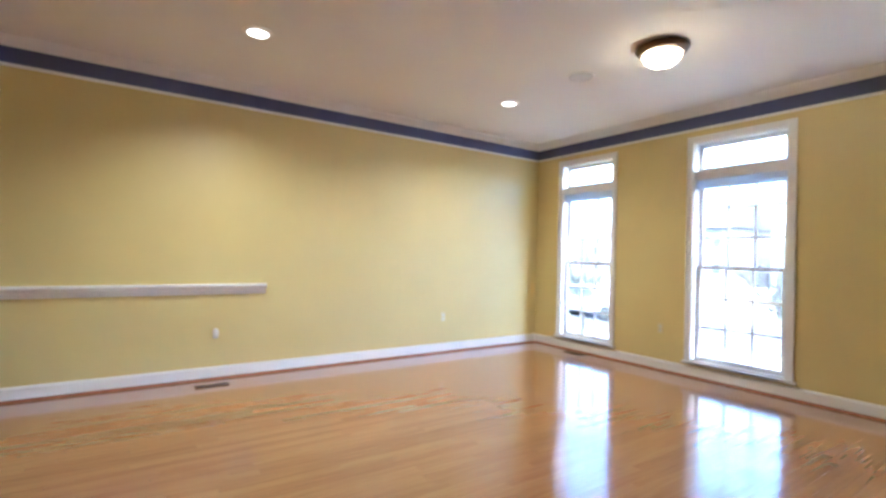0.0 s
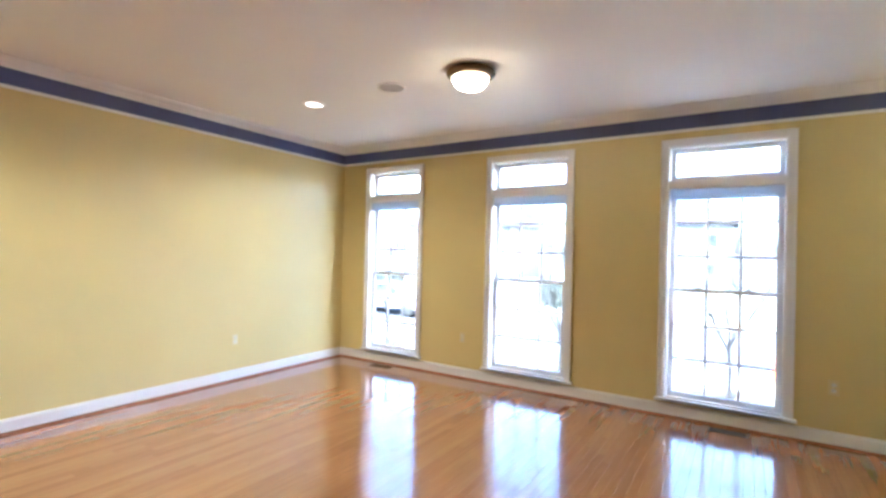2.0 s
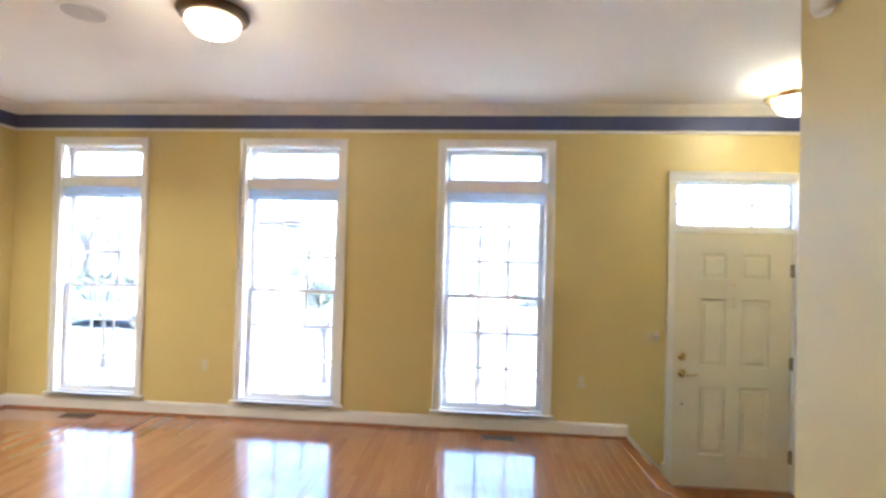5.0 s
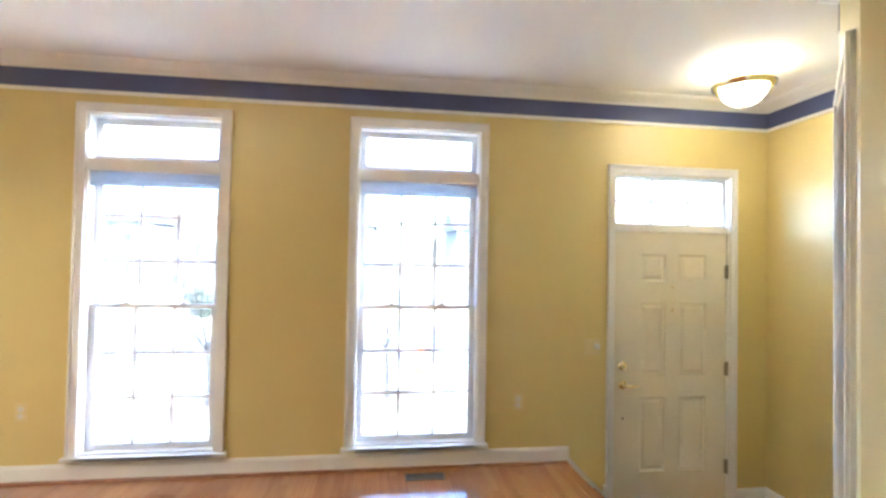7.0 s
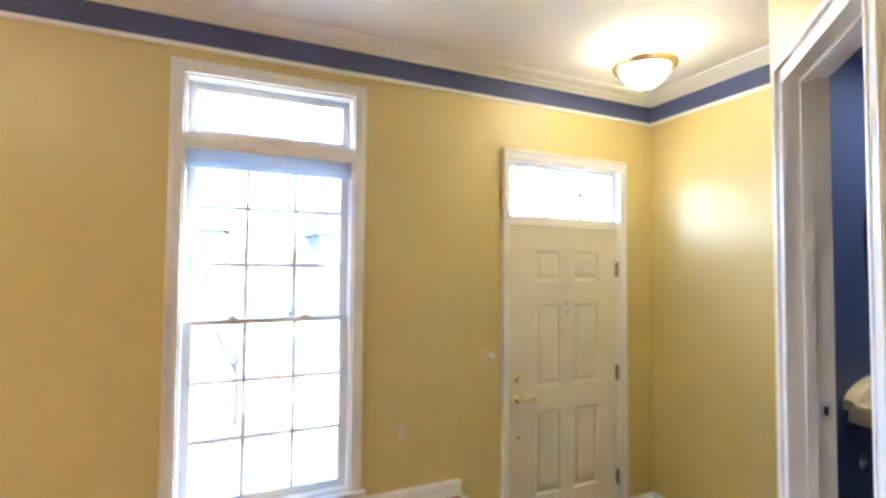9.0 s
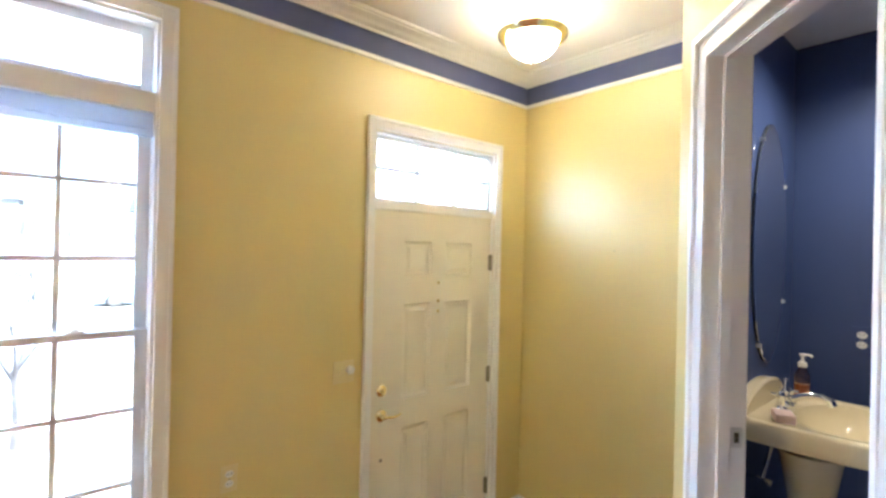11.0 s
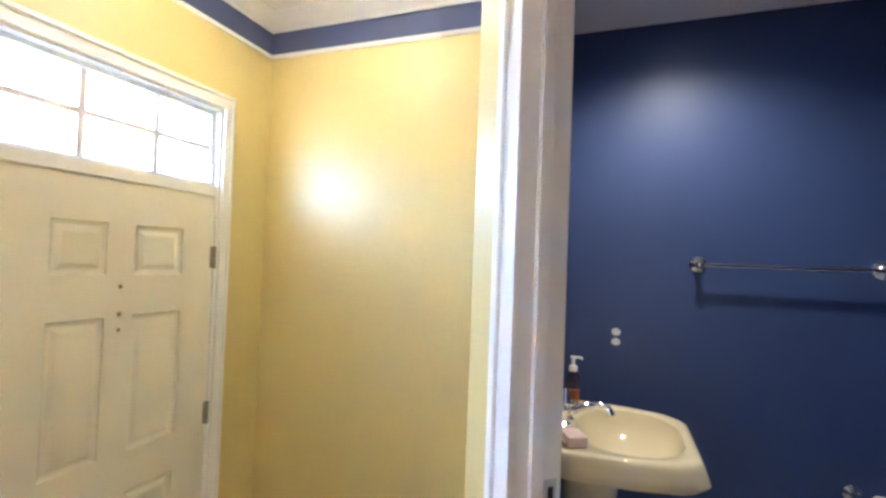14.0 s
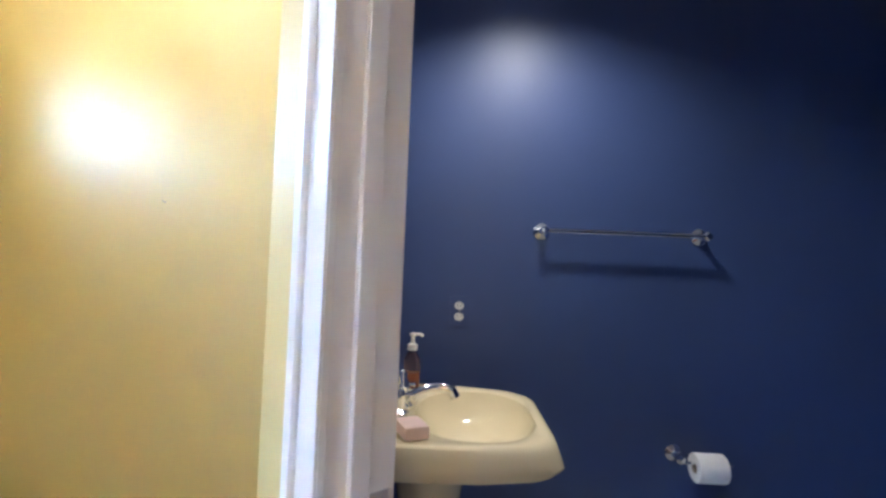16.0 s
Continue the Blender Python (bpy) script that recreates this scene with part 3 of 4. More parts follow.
part("finial", lathe(bmesh.new(), [(0.0, 0.140), (0.011, 0.145), (0.012, 0.152), (0.006, 0.160), (0.0, 0.163)], (5.155, 2.197, ZC), 16, DOWN), BRONZE, li, "bronze finial", True)

lf = thing("ceiling_light", (6.15, -1.265, ZC), "lit semi-flush foyer light with brass ring and glass bowl", "ceiling light")
part("canopy", lathe(bmesh.new(), [(0.0, 0.0), (0.062, 0.0), (0.060, 0.012), (0.030, 0.022), (0.010, 0.026), (0.009, 0.115), (0.0, 0.115)], (6.15, -1.265, ZC - 0.0005), 32, DOWN), BRASS, lf, "brass canopy and stem", True)
part("ring", lathe(bmesh.new(), [(0.134, 0.103), (0.150, 0.096), (0.172, 0.099), (0.179, 0.112), (0.172, 0.130), (0.152, 0.142), (0.134, 0.138)], (6.15, -1.265, ZC), 48, DOWN), BRASS, lf, "brass ring", True)
part("bowl", lathe(bmesh.new(), [(0.133 * math.cos(a), 0.121 + 0.120 * math.sin(a)) for a in [i * math.pi / 2 / 10 for i in range(10)]] + [(0.004, 0.241)], (6.15, -1.265, ZC), 48, DOWN), BOWL_PALE, lf, "glowing frosted glass bowl", True)
part("finial", lathe(bmesh.new(), [(0.0, 0.238), (0.010, 0.242), (0.010, 0.250), (0.004, 0.258), (0.0, 0.260)], (6.15, -1.265, ZC), 16, DOWN), BRASS, lf, "brass finial", True)
for s in range(3):
    a = s * 2 * math.pi / 3 + 0.4
    part("arm", tube(bmesh.new(), [(6.15, -1.265, ZC - 0.06), (6.15 + 0.07 * math.cos(a), -1.265 + 0.07 * math.sin(a), ZC - 0.075), (6.15 + 0.142 * math.cos(a), -1.265 + 0.142 * math.sin(a), ZC - 0.103)], 0.005, 8), BRASS, lf, "", True)

for cx, cy, cz, deep in [(x, y, ZC, 0.055) for x, y in CANS] + [(4.75, -1.56, PZ, 0.0)]:
    c = thing("recessed_light", (cx, cy, cz), "lit white recessed ceiling downlight", "downlight", "recessed downlights")
    part("trim_ring", lathe(bmesh.new(), [(0.070, 0.0), (0.101, 0.0), (0.099, 0.005), (0.080, 0.009), (0.070, 0.004)], (cx, cy, cz), 40, DOWN), TRIM, c, "white trim ring", True)
    if deep:
        part("baffle", lathe(bmesh.new(), [(0.070, 0.004), (0.062, -deep), (0.066, -deep), (0.0705, 0.0)], (cx, cy, cz), 40, DOWN), TRIM, c, "white cone baffle", True)
    part("lens", lathe(bmesh.new(), [(0.0, 0.0005 - deep), (0.0695 - 0.12 * deep, 0.0005 - deep), (0.066 - 0.12 * deep, 0.003 - deep), (0.0, 0.0035 - deep)], (cx, cy, cz), 40, DOWN), LENS, c, "glowing lens", True)

sp = thing("ceiling_speaker", (5.166, 2.917, ZC), "round grey-white in-ceiling speaker grille", "speaker")
part("bezel", lathe(bmesh.new(), [(0.100, 0.0), (0.116, 0.0), (0.114, 0.004), (0.104, 0.006), (0.100, 0.003)], (5.166, 2.917, ZC), 40, DOWN), TRIM, sp, "thin white bezel", True)
part("grille", lathe(bmesh.new(), [(0.0, 0.0005), (0.0995, 0.0005), (0.098, 0.003), (0.0, 0.005)], (5.166, 2.917, ZC), 40, DOWN), GREYW, sp, "", True)

# wall sensor near the ceiling of the hall wall
ws = thing("wall_sensor", (4.43, YS, 2.235), "white rounded motion sensor on yellow wall", "sensor")
bm = newbox(4.375, 4.485, YS + 0.0005, YS + 0.012, 2.255, 2.38, 0.004)
part("backplate", bm, WHITE, ws)
part("lens_body", lathe(bmesh.new(), [(0.0, 0), (0.035, 0.004), (0.048, 0.03), (0.05, 0.09), (0.042, 0.12), (0.0, 0.13)], (4.43, YS + 0.028, 2.235), 24, sy=0.6), WHITE, ws, "", True)

# ---------------- wall fittings ----------------


def rail():
    r = thing("chair_rail", (1.1, YL, 0.80), "white moulded chair rail on yellow wall", "rail", kind="structure")
    prof = [(0, 0.755), (0.012, 0.755), (0.016, 0.773), (0.026, 0.780), (0.028, 0.800), (0.040, 0.812), (0.058, 0.820), (0.062, 0.828), (0.062, 0.844), (0.056, 0.848), (0, 0.848)]
    part("moulding", sweep(bmesh.new(), [(XB + 0.01, YL), (3.200, YL)], prof), TRIM, r)


rail()


def outlet(at, axis, plate=WHITE, label="white duplex outlet on yellow wall"):
    """axis: the way that the plate faces."""
    m = Matrix.Translation(at) @ axis
    o = thing("outlet", at, label, "outlet", "wall outlets")
    p = part("plate", newbox(-0.035, 0.035, -0.057, 0.057, 0.0003, 0.005, 0.002, m=m), plate, o)
    for s in (-1, 1):
        r = part("receptacle", lathe(bmesh.new(), [(0.0, 0.004), (0.018, 0.004), (0.018, 0.007), (0.016, 0.008), (0.0, 0.008)], m @ Vector((0, s * 0.021, 0)), 16, axis, sy=0.86), WHITE, o)
        for q in (-1, 1):
            part("slot", newbox(q * 0.007 - 0.0012, q * 0.007 + 0.0012, s * 0.021 - 0.002, s * 0.021 + 0.007, 0.0081, 0.0085, m=m), SLOT, r)
    part("screw", lathe(bmesh.new(), [(0.003, 0.005), (0.003, 0.006), (0.0, 0.0065)], at, 10, axis), STEEL, o)


AX_W = Matrix(((0, 0, -1, 0), (-1, 0, 0, 0), (0, 1, 0, 0), (0, 0, 0, 1)))   # faces -x
AX_S = Matrix(((1, 0, 0, 0), (0, 0, -1, 0), (0, 1, 0, 0), (0, 0, 0, 1)))    # faces -y
AX_N = Matrix(((-1, 0, 0, 0), (0, 0, 1, 0), (0, 1, 0, 0), (0, 0, 0, 1)))    # faces +y
outlet((XW, -0.036, 0.435), AX_W, IVORY, "ivory duplex outlet on yellow window wall")
outlet((XW, 3.137, 0.44), AX_W, IVORY, "ivory duplex outlet between the windows")
outlet((5.247, YL, 0.42), AX_S, IVORY, "ivory duplex outlet on long yellow wall")
outlet((4.979, PY, 1.102), AX_N, BLUE, "duplex outlet with blue painted plate")
ob = thing("night_light", (2.780, YL, 0.398), "white plug-in night light with short grey base", "night light")
part("housing", lathe(bmesh.new(), [(0.0, -0.02), (0.024, -0.02), (0.026, 0.0), (0.024, 0.03), (0.014, 0.045), (0.0, 0.048)], (2.780, YL - 0.022, 0.405), 20, sy=0.8), WHITE, ob, "", True)
part("plug", newbox(2.760, 2.800, YL - 0.030, YL - 0.0005, 0.365, 0.384, 0.004), GREYW, ob, "grey plug base")
sw = thing("light_switch", (XW, -0.583, 0.818), "ivory two-gang switch plate with white dimmer", "switch")
part("plate", newbox(XW - 0.006, XW - 0.0005, -0.643, -0.525, 0.761, 0.875, 0.002), IVORY, sw)
part("toggle", newbox(XW - 0.018, XW - 0.0061, -0.558, -0.550, 0.808, 0.828, 0.002), IVORY, sw)
part("dimmer_knob", lathe(bmesh.new(), [(0.022, 0), (0.021, 0.016), (0.017, 0.019), (0.0, 0.019)], (XW - 0.0061, -0.616, 0.826), 20, FACE_X), WHITE, sw, "white dimmer knob", True)
nl = thing("wall_nail", (6.083, YF, 1.469), "small bent nail stuck in yellow foyer wall", "nail")
part("shank", tube(bmesh.new(), [(6.083, YF - 0.002, 1.467), (6.083, YF + 0.018, 1.471)], 0.0022, 8), STEEL, nl)
ds = thing("door_stop", (XW, -0.680, -0.185), "small white block at foot of skirting", "door stop")
part("block", newbox(XW - 0.045, XW - 0.0165, -0.690, -0.664, -0.225, -0.165, 0.006), TRIM, ds)

# floor vents


def vent(x0, x1, y0, y1, along_x):
    v = thing("floor_vent", ((x0 + x1) / 2, (y0 + y1) / 2, 0), "brown metal floor register set in oak floor", "floor vent", "floor registers")
    # Near-black sheet stands for the shade below the slats.
    part("backing", newbox(x0 + 0.008, x1 - 0.008, y0 + 0.008, y1 - 0.008, 0.0006, 0.002), SLOT, v)
    bm = bmesh.new()
    f = 0.012
    for b in ((x0, x1, y0, y0 + f), (x0, x1, y1 - f, y1), (x0, x0 + f, y0 + f, y1 - f), (x1 - f, x1, y0 + f, y1 - f)):
        box(bm, *b, 0.0006, 0.006, 0.0015)
    part("frame", bm, VENTM, v)
    n = 14
    for i in range(1, n):
        if along_x:
            p = x0 + f + (x1 - x0 - 2 * f) * i / n
            part("slat", newbox(p - 0.003, p + 0.003, y0 + f, y1 - f, 0.0025, 0.005), VENTM, v)
        else:
            p = y0 + f + (y1 - y0 - 2 * f) * i / n
            part("slat", newbox(x0 + f, x1 - f, p - 0.003, p + 0.003, 0.0025, 0.005), VENTM, v)


vent(2.60, 2.86, 4.68, 4.77, True)
vent(6.585, 6.685, 0.50, 0.76, False)
vent(6.585, 6.685, 4.03, 4.29, False)

# ---------------- powder room things ----------------
SY = -1.592                                     # the basin's middle
sk = thing("pedestal_sink", (PX - 0.2, SY, 0), "biscuit porcelain pedestal sink with raised back", "sink")


def outline(k):
    """The basin's rim: straight back, gently bowed sides, clipped front corners. x is out from the wall."""
    corners = [(0.504, 0.0), (0.504, 0.150), (0.498, 0.190), (0.455, 0.238), (0.420, 0.258), (0.300, 0.284), (0.150, 0.292), (0.040, 0.288), (0.006, 0.270), (0.0, 0.230), (0.0, 0.0)]
    ring = [Vector(c) for c in corners] + [Vector((x, -y)) for x, y in corners[-2:0:-1]]
    n, pts = len(ring), []
    for i in range(k):
        a = 2 * math.pi * i / k
        d, o = Vector((math.cos(a), math.sin(a))), Vector((0.252, 0.0))
        best = 0.0
        for p, q in zip(ring, ring[1:] + ring[:1]):
            e = q - p
            den = d.x * e.y - d.y * e.x
            if abs(den) > 1e-9:
                t = ((p.x - o.x) * e.y - (p.y - o.y) * e.x) / den
                u = ((p.x - o.x) * d.y - (p.y - o.y) * d.x) / den
                if t > best and -1e-6 <= u <= 1 + 1e-6:
                    best = t
        pts.append(tuple(o + d * best))
    return pts


def loft(loops, close_first=True, close_last=True):
    bm = bmesh.new()
    rings = [[bm.verts.new(p) for p in lp] for lp in loops]
    for a, b in zip(rings, rings[1:]):
        for i in range(len(a)):
            j = (i + 1) % len(a)
            bm.faces.new((a[i], a[j], b[j], b[i]))
    if close_first:
        bm.faces.new(rings[0])
    if close_last:
        bm.faces.new(rings[-1])
    bmesh.ops.recalc_face_normals(bm, faces=bm.faces)
    return bm


K = 96
out = outline(K)
cxb, ryb, rxb = 0.298, 0.222, 0.162             # bowl: middle, half width, half depth


def ell(sc, dx=0.0):
    return [(cxb + dx + rxb * sc * math.copysign(abs(math.cos(2 * math.pi * i / K)) ** .85, math.cos(2 * math.pi * i / K)),
             ryb * sc * math.copysign(abs(math.sin(2 * math.pi * i / K)) ** .85, math.sin(2 * math.pi * i / K))) for i in range(K)]


def lift(lp, z):
    return [(PX - 0.005 - x, SY + y, z) for x, y in lp]


def scaled(lp, f, ox=0.22):
    return [(ox + (x - ox) * f, y * f) for x, y in lp]


ZR = 0.874
loops = [lift(scaled(out, 0.30, 0.16), 0.725), lift(scaled(out, 0.45, 0.17), 0.748), lift(scaled(out, 0.72, 0.2), 0.782), lift(scaled(out, 0.97, 0.0), 0.797), lift(scaled(out, 1.010, 0.0), 0.801), lift(scaled(out, 1.016, 0.0), 0.808),
         lift(scaled(out, 1.004, 0.0), 0.826), lift(scaled(out, 0.990, 0.0), 0.846), lift(scaled(out, 0.978, 0.0), 0.860), lift(scaled(out, 0.962, 0.0), 0.870), lift(scaled(out, 0.935, 0.0), ZR), lift(scaled(out, 0.90, 0.02), ZR - 0.001),
         lift(ell(1.03), ZR - 0.002), lift(ell(1.0), ZR - 0.006), lift(ell(0.96), ZR - 0.034), lift(ell(0.80), ZR - 0.077), lift(ell(0.58), ZR - 0.112), lift(ell(0.3), ZR - 0.126), lift(ell(0.1), ZR - 0.1285)]
part("basin", loft(loops), PORC, sk, "glossy biscuit basin", True)
# raised back with an arched top
bm = bmesh.new()
arch = [(-0.275, ZR - 0.03)] + [(-0.275 + 0.55 * i / 16, ZR + 0.008 + 0.088 * math.sin(math.pi * i / 16) ** 0.6) for i in range(17)] + [(0.275, ZR - 0.03)]
fr = [[bm.verts.new((PX - d, SY + y, z - dz)) for y, z in arch] for d, dz in ((0.001, 0.004), (0.012, 0.0), (0.034, 0.003), (0.044, 0.014))]
for a, b in zip(fr, fr[1:]):
    for i in range(len(a)):
        j = (i + 1) % len(a)
        bm.faces.new((a[i], a[j], b[j], b[i]))
bm.faces.new(fr[0])
bm.faces.new(fr[-1])
bmesh.ops.recalc_face_normals(bm, faces=bm.faces)
part("splashback", bm, PORC, sk, "", True)
part("pedestal", lathe(bmesh.new(), [(0.14, 0.0), (0.14, 0.04), (0.105, 0.09), (0.085, 0.30), (0.085, 0.55), (0.115, 0.70), (0.13, 0.735)], (PX - 0.185, SY, 0), 32, sx=0.85), PORC, sk, "", True)
part("drain", lathe(bmesh.new(), [(0.0, 0), (0.026, 0), (0.026, 0.003), (0.018, 0.002), (0.0, 0.002)], (PX - 0.303, SY, ZR - 0.1285), 20), CHROME, sk, "chrome drain", True)
# faucet: two cross handles and a curved spout
FX = PX - 0.100
fa = thing("faucet", (FX, SY, ZR), "chrome faucet with cross handles on sink", "faucet")
part("base", lathe(bmesh.new(), [(0.030, 0), (0.030, 0.008), (0.020, 0.016), (0.016, 0.045), (0.019, 0.06), (0.012, 0.072), (0.012, 0.095), (0.006, 0.105), (0.0, 0.108)], (FX, SY, ZR), 24), CHROME, fa, "", True)
part("spout", tube(bmesh.new(), [(FX, SY, ZR + 0.022), (FX - 0.025, SY, ZR + 0.034), (FX - 0.055, SY, ZR + 0.050), (FX - 0.085, SY, ZR + 0.061), (FX - 0.115, SY, ZR + 0.062), (FX - 0.138, SY, ZR + 0.053), (FX - 0.147, SY, ZR + 0.036)], [0.014, 0.014, 0.013, 0.013, 0.0135, 0.0145, 0.0145], 16), CHROME, fa, "", True)
for s in (-1, 1):
    hy = SY + s * 0.055
    h = part("valve", lathe(bmesh.new(), [(0.024, 0), (0.024, 0.006), (0.014, 0.014), (0.011, 0.045), (0.015, 0.052), (0.010, 0.064), (0.0, 0.068)], (FX, hy, ZR), 20), CHROME, fa, "", True)
    bm = tube(bmesh.new(), [(FX - 0.032, hy, ZR + 0.052), (FX + 0.032, hy, ZR + 0.052)], 0.0055, 10)
    tube(bm, [(FX, hy - 0.032, ZR + 0.052), (FX, hy + 0.032, ZR + 0.052)], 0.0055, 10)
    part("cross_handle", bm, CHROME, h, "", True)
# soap bar, bottle
sb = thing("soap_bar", (PX - 0.145, SY + 0.205, ZR), "pale pink soap bar on the sink rim", "soap")
part("bar", newbox(-0.030, 0.030, -0.042, 0.042, 0, 0.030, 0.007, m=pose(PX - 0.145, SY + 0.205, ZR + 0.0005, 0, 0, 25)), SOAPM, sb, "", True)
bt = thing("soap_dispenser", (PX - 0.105, SY - 0.225, ZR), "amber soap bottle with white pump on sink", "soap bottle")
part("bottle", lathe(bmesh.new(), [(0.0, 0), (0.025, 0), (0.027, 0.006), (0.027, 0.075), (0.025, 0.095), (0.014, 0.112), (0.013, 0.122), (0.0, 0.122)], (PX - 0.105, SY - 0.225, ZR + 0.0005), 24), AMBER, bt, "clear amber bottle", True)
part("soap_fill", lathe(bmesh.new(), [(0.0, 0.004), (0.0235, 0.004), (0.0235, 0.050), (0.0, 0.050)], (PX - 0.105, SY - 0.225, ZR), 20), mat("red_brown_soap", (0.42, 0.14, 0.07), 0.3, bump=0), bt, "red-brown liquid")
pm = part("pump", lathe(bmesh.new(), [(0.0, 0.122), (0.016, 0.122), (0.016, 0.140), (0.007, 0.144), (0.006, 0.165), (0.011, 0.168), (0.011, 0.176), (0.0, 0.178)], (PX - 0.105, SY - 0.225, ZR), 18), WHITE, bt, "white pump", True)
part("nozzle", tube(bmesh.new(), [(PX - 0.105, SY - 0.225, ZR + 0.173), (PX - 0.128, SY - 0.230, ZR + 0.173), (PX - 0.138, SY - 0.232, ZR + 0.167)], 0.005, 8), WHITE, pm, "", True)
# oval mirror
MY, MZ, MA, MB = -1.712, 1.510, 0.218, 0.498
mi = thing("oval_mirror", (PX, MY, MZ), "frameless oval mirror on dark blue wall", "mirror")


def oval(x, a, b):
    return [(x, MY + a * math.cos(2 * math.pi * i / 64), MZ + b * math.sin(2 * math.pi * i / 64)) for i in range(64)]


part("backing", loft([oval(PX - 0.001, MA, MB), oval(PX - 0.009, MA, MB)]), MEDGE, mi, "dark edge")
part("glass", loft([oval(PX - 0.0092, MA - 0.001, MB - 0.001), oval(PX - 0.011, MA - 0.002, MB - 0.002), oval(PX - 0.0122, MA - 0.012, MB - 0.012)]), MIRROR, mi, "silvered bevelled glass")
for sy, sz in ((-0.86, 0.84), (0.55, 0.84), (-0.86, -0.80), (0.55, -0.80)):
    cy = MY + sy * MA * 1.02
    cz = MZ + math.copysign(MB * math.sqrt(max(0.02, 1 - sy * sy)), sz)
    part("clip", newbox(PX - 0.018, PX - 0.0005, cy - 0.006, cy + 0.006, cz - 0.008, cz + 0.008, 0.002), STRIKE, mi, "clear plastic clip")
# supply stop and pipe under the basin
sv = thing("supply_valve", (PX, SY + 0.14, 0.62), "chrome shut-off valve below the sink", "valve")
part("escutcheon", lathe(bmesh.new(), [(0.03, 0), (0.026, 0.006), (0.0, 0.01)], (PX - 0.0005, SY + 0.14, 0.62), 20, FACE_X), CHROME, sv, "", True)
part("pipe", tube(bmesh.new(), [(PX, SY + 0.14, 0.62), (PX - 0.07, SY + 0.14, 0.62), (PX - 0.075, SY + 0.12, 0.68), (PX - 0.08, SY + 0.07, 0.75)], 0.007, 10), CHROME, sv, "", True)
part("knob", lathe(bmesh.new(), [(0.016, 0), (0.018, 0.01), (0.014, 0.022), (0.0, 0.024)], (PX - 0.075, SY + 0.14, 0.615), 16, FACE_X, sx=0.7), CHROME, sv, "", True)

# towel bar
FN = Matrix.Rotation(radians(-90), 4, 'X')      # a turned profile's axis to +y
tb = thing("towel_bar", (4.375, PY, 1.42), "chrome towel bar on dark blue wall", "towel bar")
for x in (4.675, 4.077):
    part("post", lathe(bmesh.new(), [(0.0, 0.0005), (0.030, 0.0005), (0.031, 0.006), (0.024, 0.012), (0.018, 0.015), (0.011, 0.022), (0.010, 0.052), (0.017, 0.060), (0.017, 0.075), (0.010, 0.083), (0.0, 0.084)], (x, PY, 1.420), 28, FN), CHROME, tb, "", True)
part("bar", tube(bmesh.new(), [(4.675, PY + 0.067, 1.420), (4.077, PY + 0.067, 1.420)], 0.0085, 14), CHROME, tb, "", True)
# paper holder
th = thing("toilet_paper_holder", (4.15, PY, 0.60), "chrome toilet paper holder on blue wall", "paper holder")
part("post", lathe(bmesh.new(), [(0.0, 0.0005), (0.029, 0.0005), (0.030, 0.006), (0.022, 0.012), (0.011, 0.020), (0.010, 0.052), (0.016, 0.058), (0.016, 0.072), (0.0, 0.078)], (4.156, PY, 0.606), 28, FN), CHROME, th, "", True)
part("arm", tube(bmesh.new(), [(4.156, PY + 0.065, 0.606), (4.131, PY + 0.067, 0.593), (4.121, PY + 0.067, 0.594), (3.971, PY + 0.067, 0.594)], 0.007, 12), CHROME, th, "", True)
tp = thing("toilet_paper_roll", (4.046, PY + 0.067, 0.56), "part-used white toilet paper roll on holder", "paper roll")
RX = Matrix.Rotation(radians(-90), 4, 'Y')
part("roll", lathe(bmesh.new(), [(0.020, -0.052), (0.050, -0.052), (0.052, -0.049), (0.052, 0.049), (0.050, 0.052), (0.020, 0.052), (0.020, -0.052)], (4.054, PY + 0.067, 0.579), 36, RX), PAPER, tp, "", True)
part("tube", lathe(bmesh.new(), [(0.0195, -0.0515), (0.0195, 0.0515), (0.018, 0.0515), (0.018, -0.0515), (0.0195, -0.0515)], (4.054, PY + 0.067, 0.579), 24, RX), mat("grey_card", (0.35, 0.30, 0.25), 0.9), tp, "cardboard tube", True)

# ---------------- outdoors ----------------
ZG = -1.45
structure("ground", newbox(-1500, 1500, -1200, 1200, ZG - 0.2, ZG), GRASS, "pale winter lawn", "ground")
structure("road", newbox(16.2, 24.0, -300, 300, ZG - 0.05, ZG + 0.004), ROAD, "pale grey asphalt street", "road")
structure("pavement", newbox(14.4, 15.8, -300, 300, ZG - 0.05, ZG + 0.02), CONC, "pale concrete pavement", "pavement")
structure("kerb", newbox(15.98, 16.2, -300, 300, ZG - 0.05, ZG + 0.12, 0.02), CONC, "concrete kerb along the street", "kerb")
structure("path", newbox(XW + 0.9, 14.4, -2.0, -0.8, ZG - 0.05, ZG + 0.015), CONC, "concrete path to the front door", "path")
structure("porch", newbox(XW + 0.2, XW + 1.0, -2.3, -0.6, ZG - 0.05, ZF - 0.05), CONC, "concrete porch slab at front door", "porch")


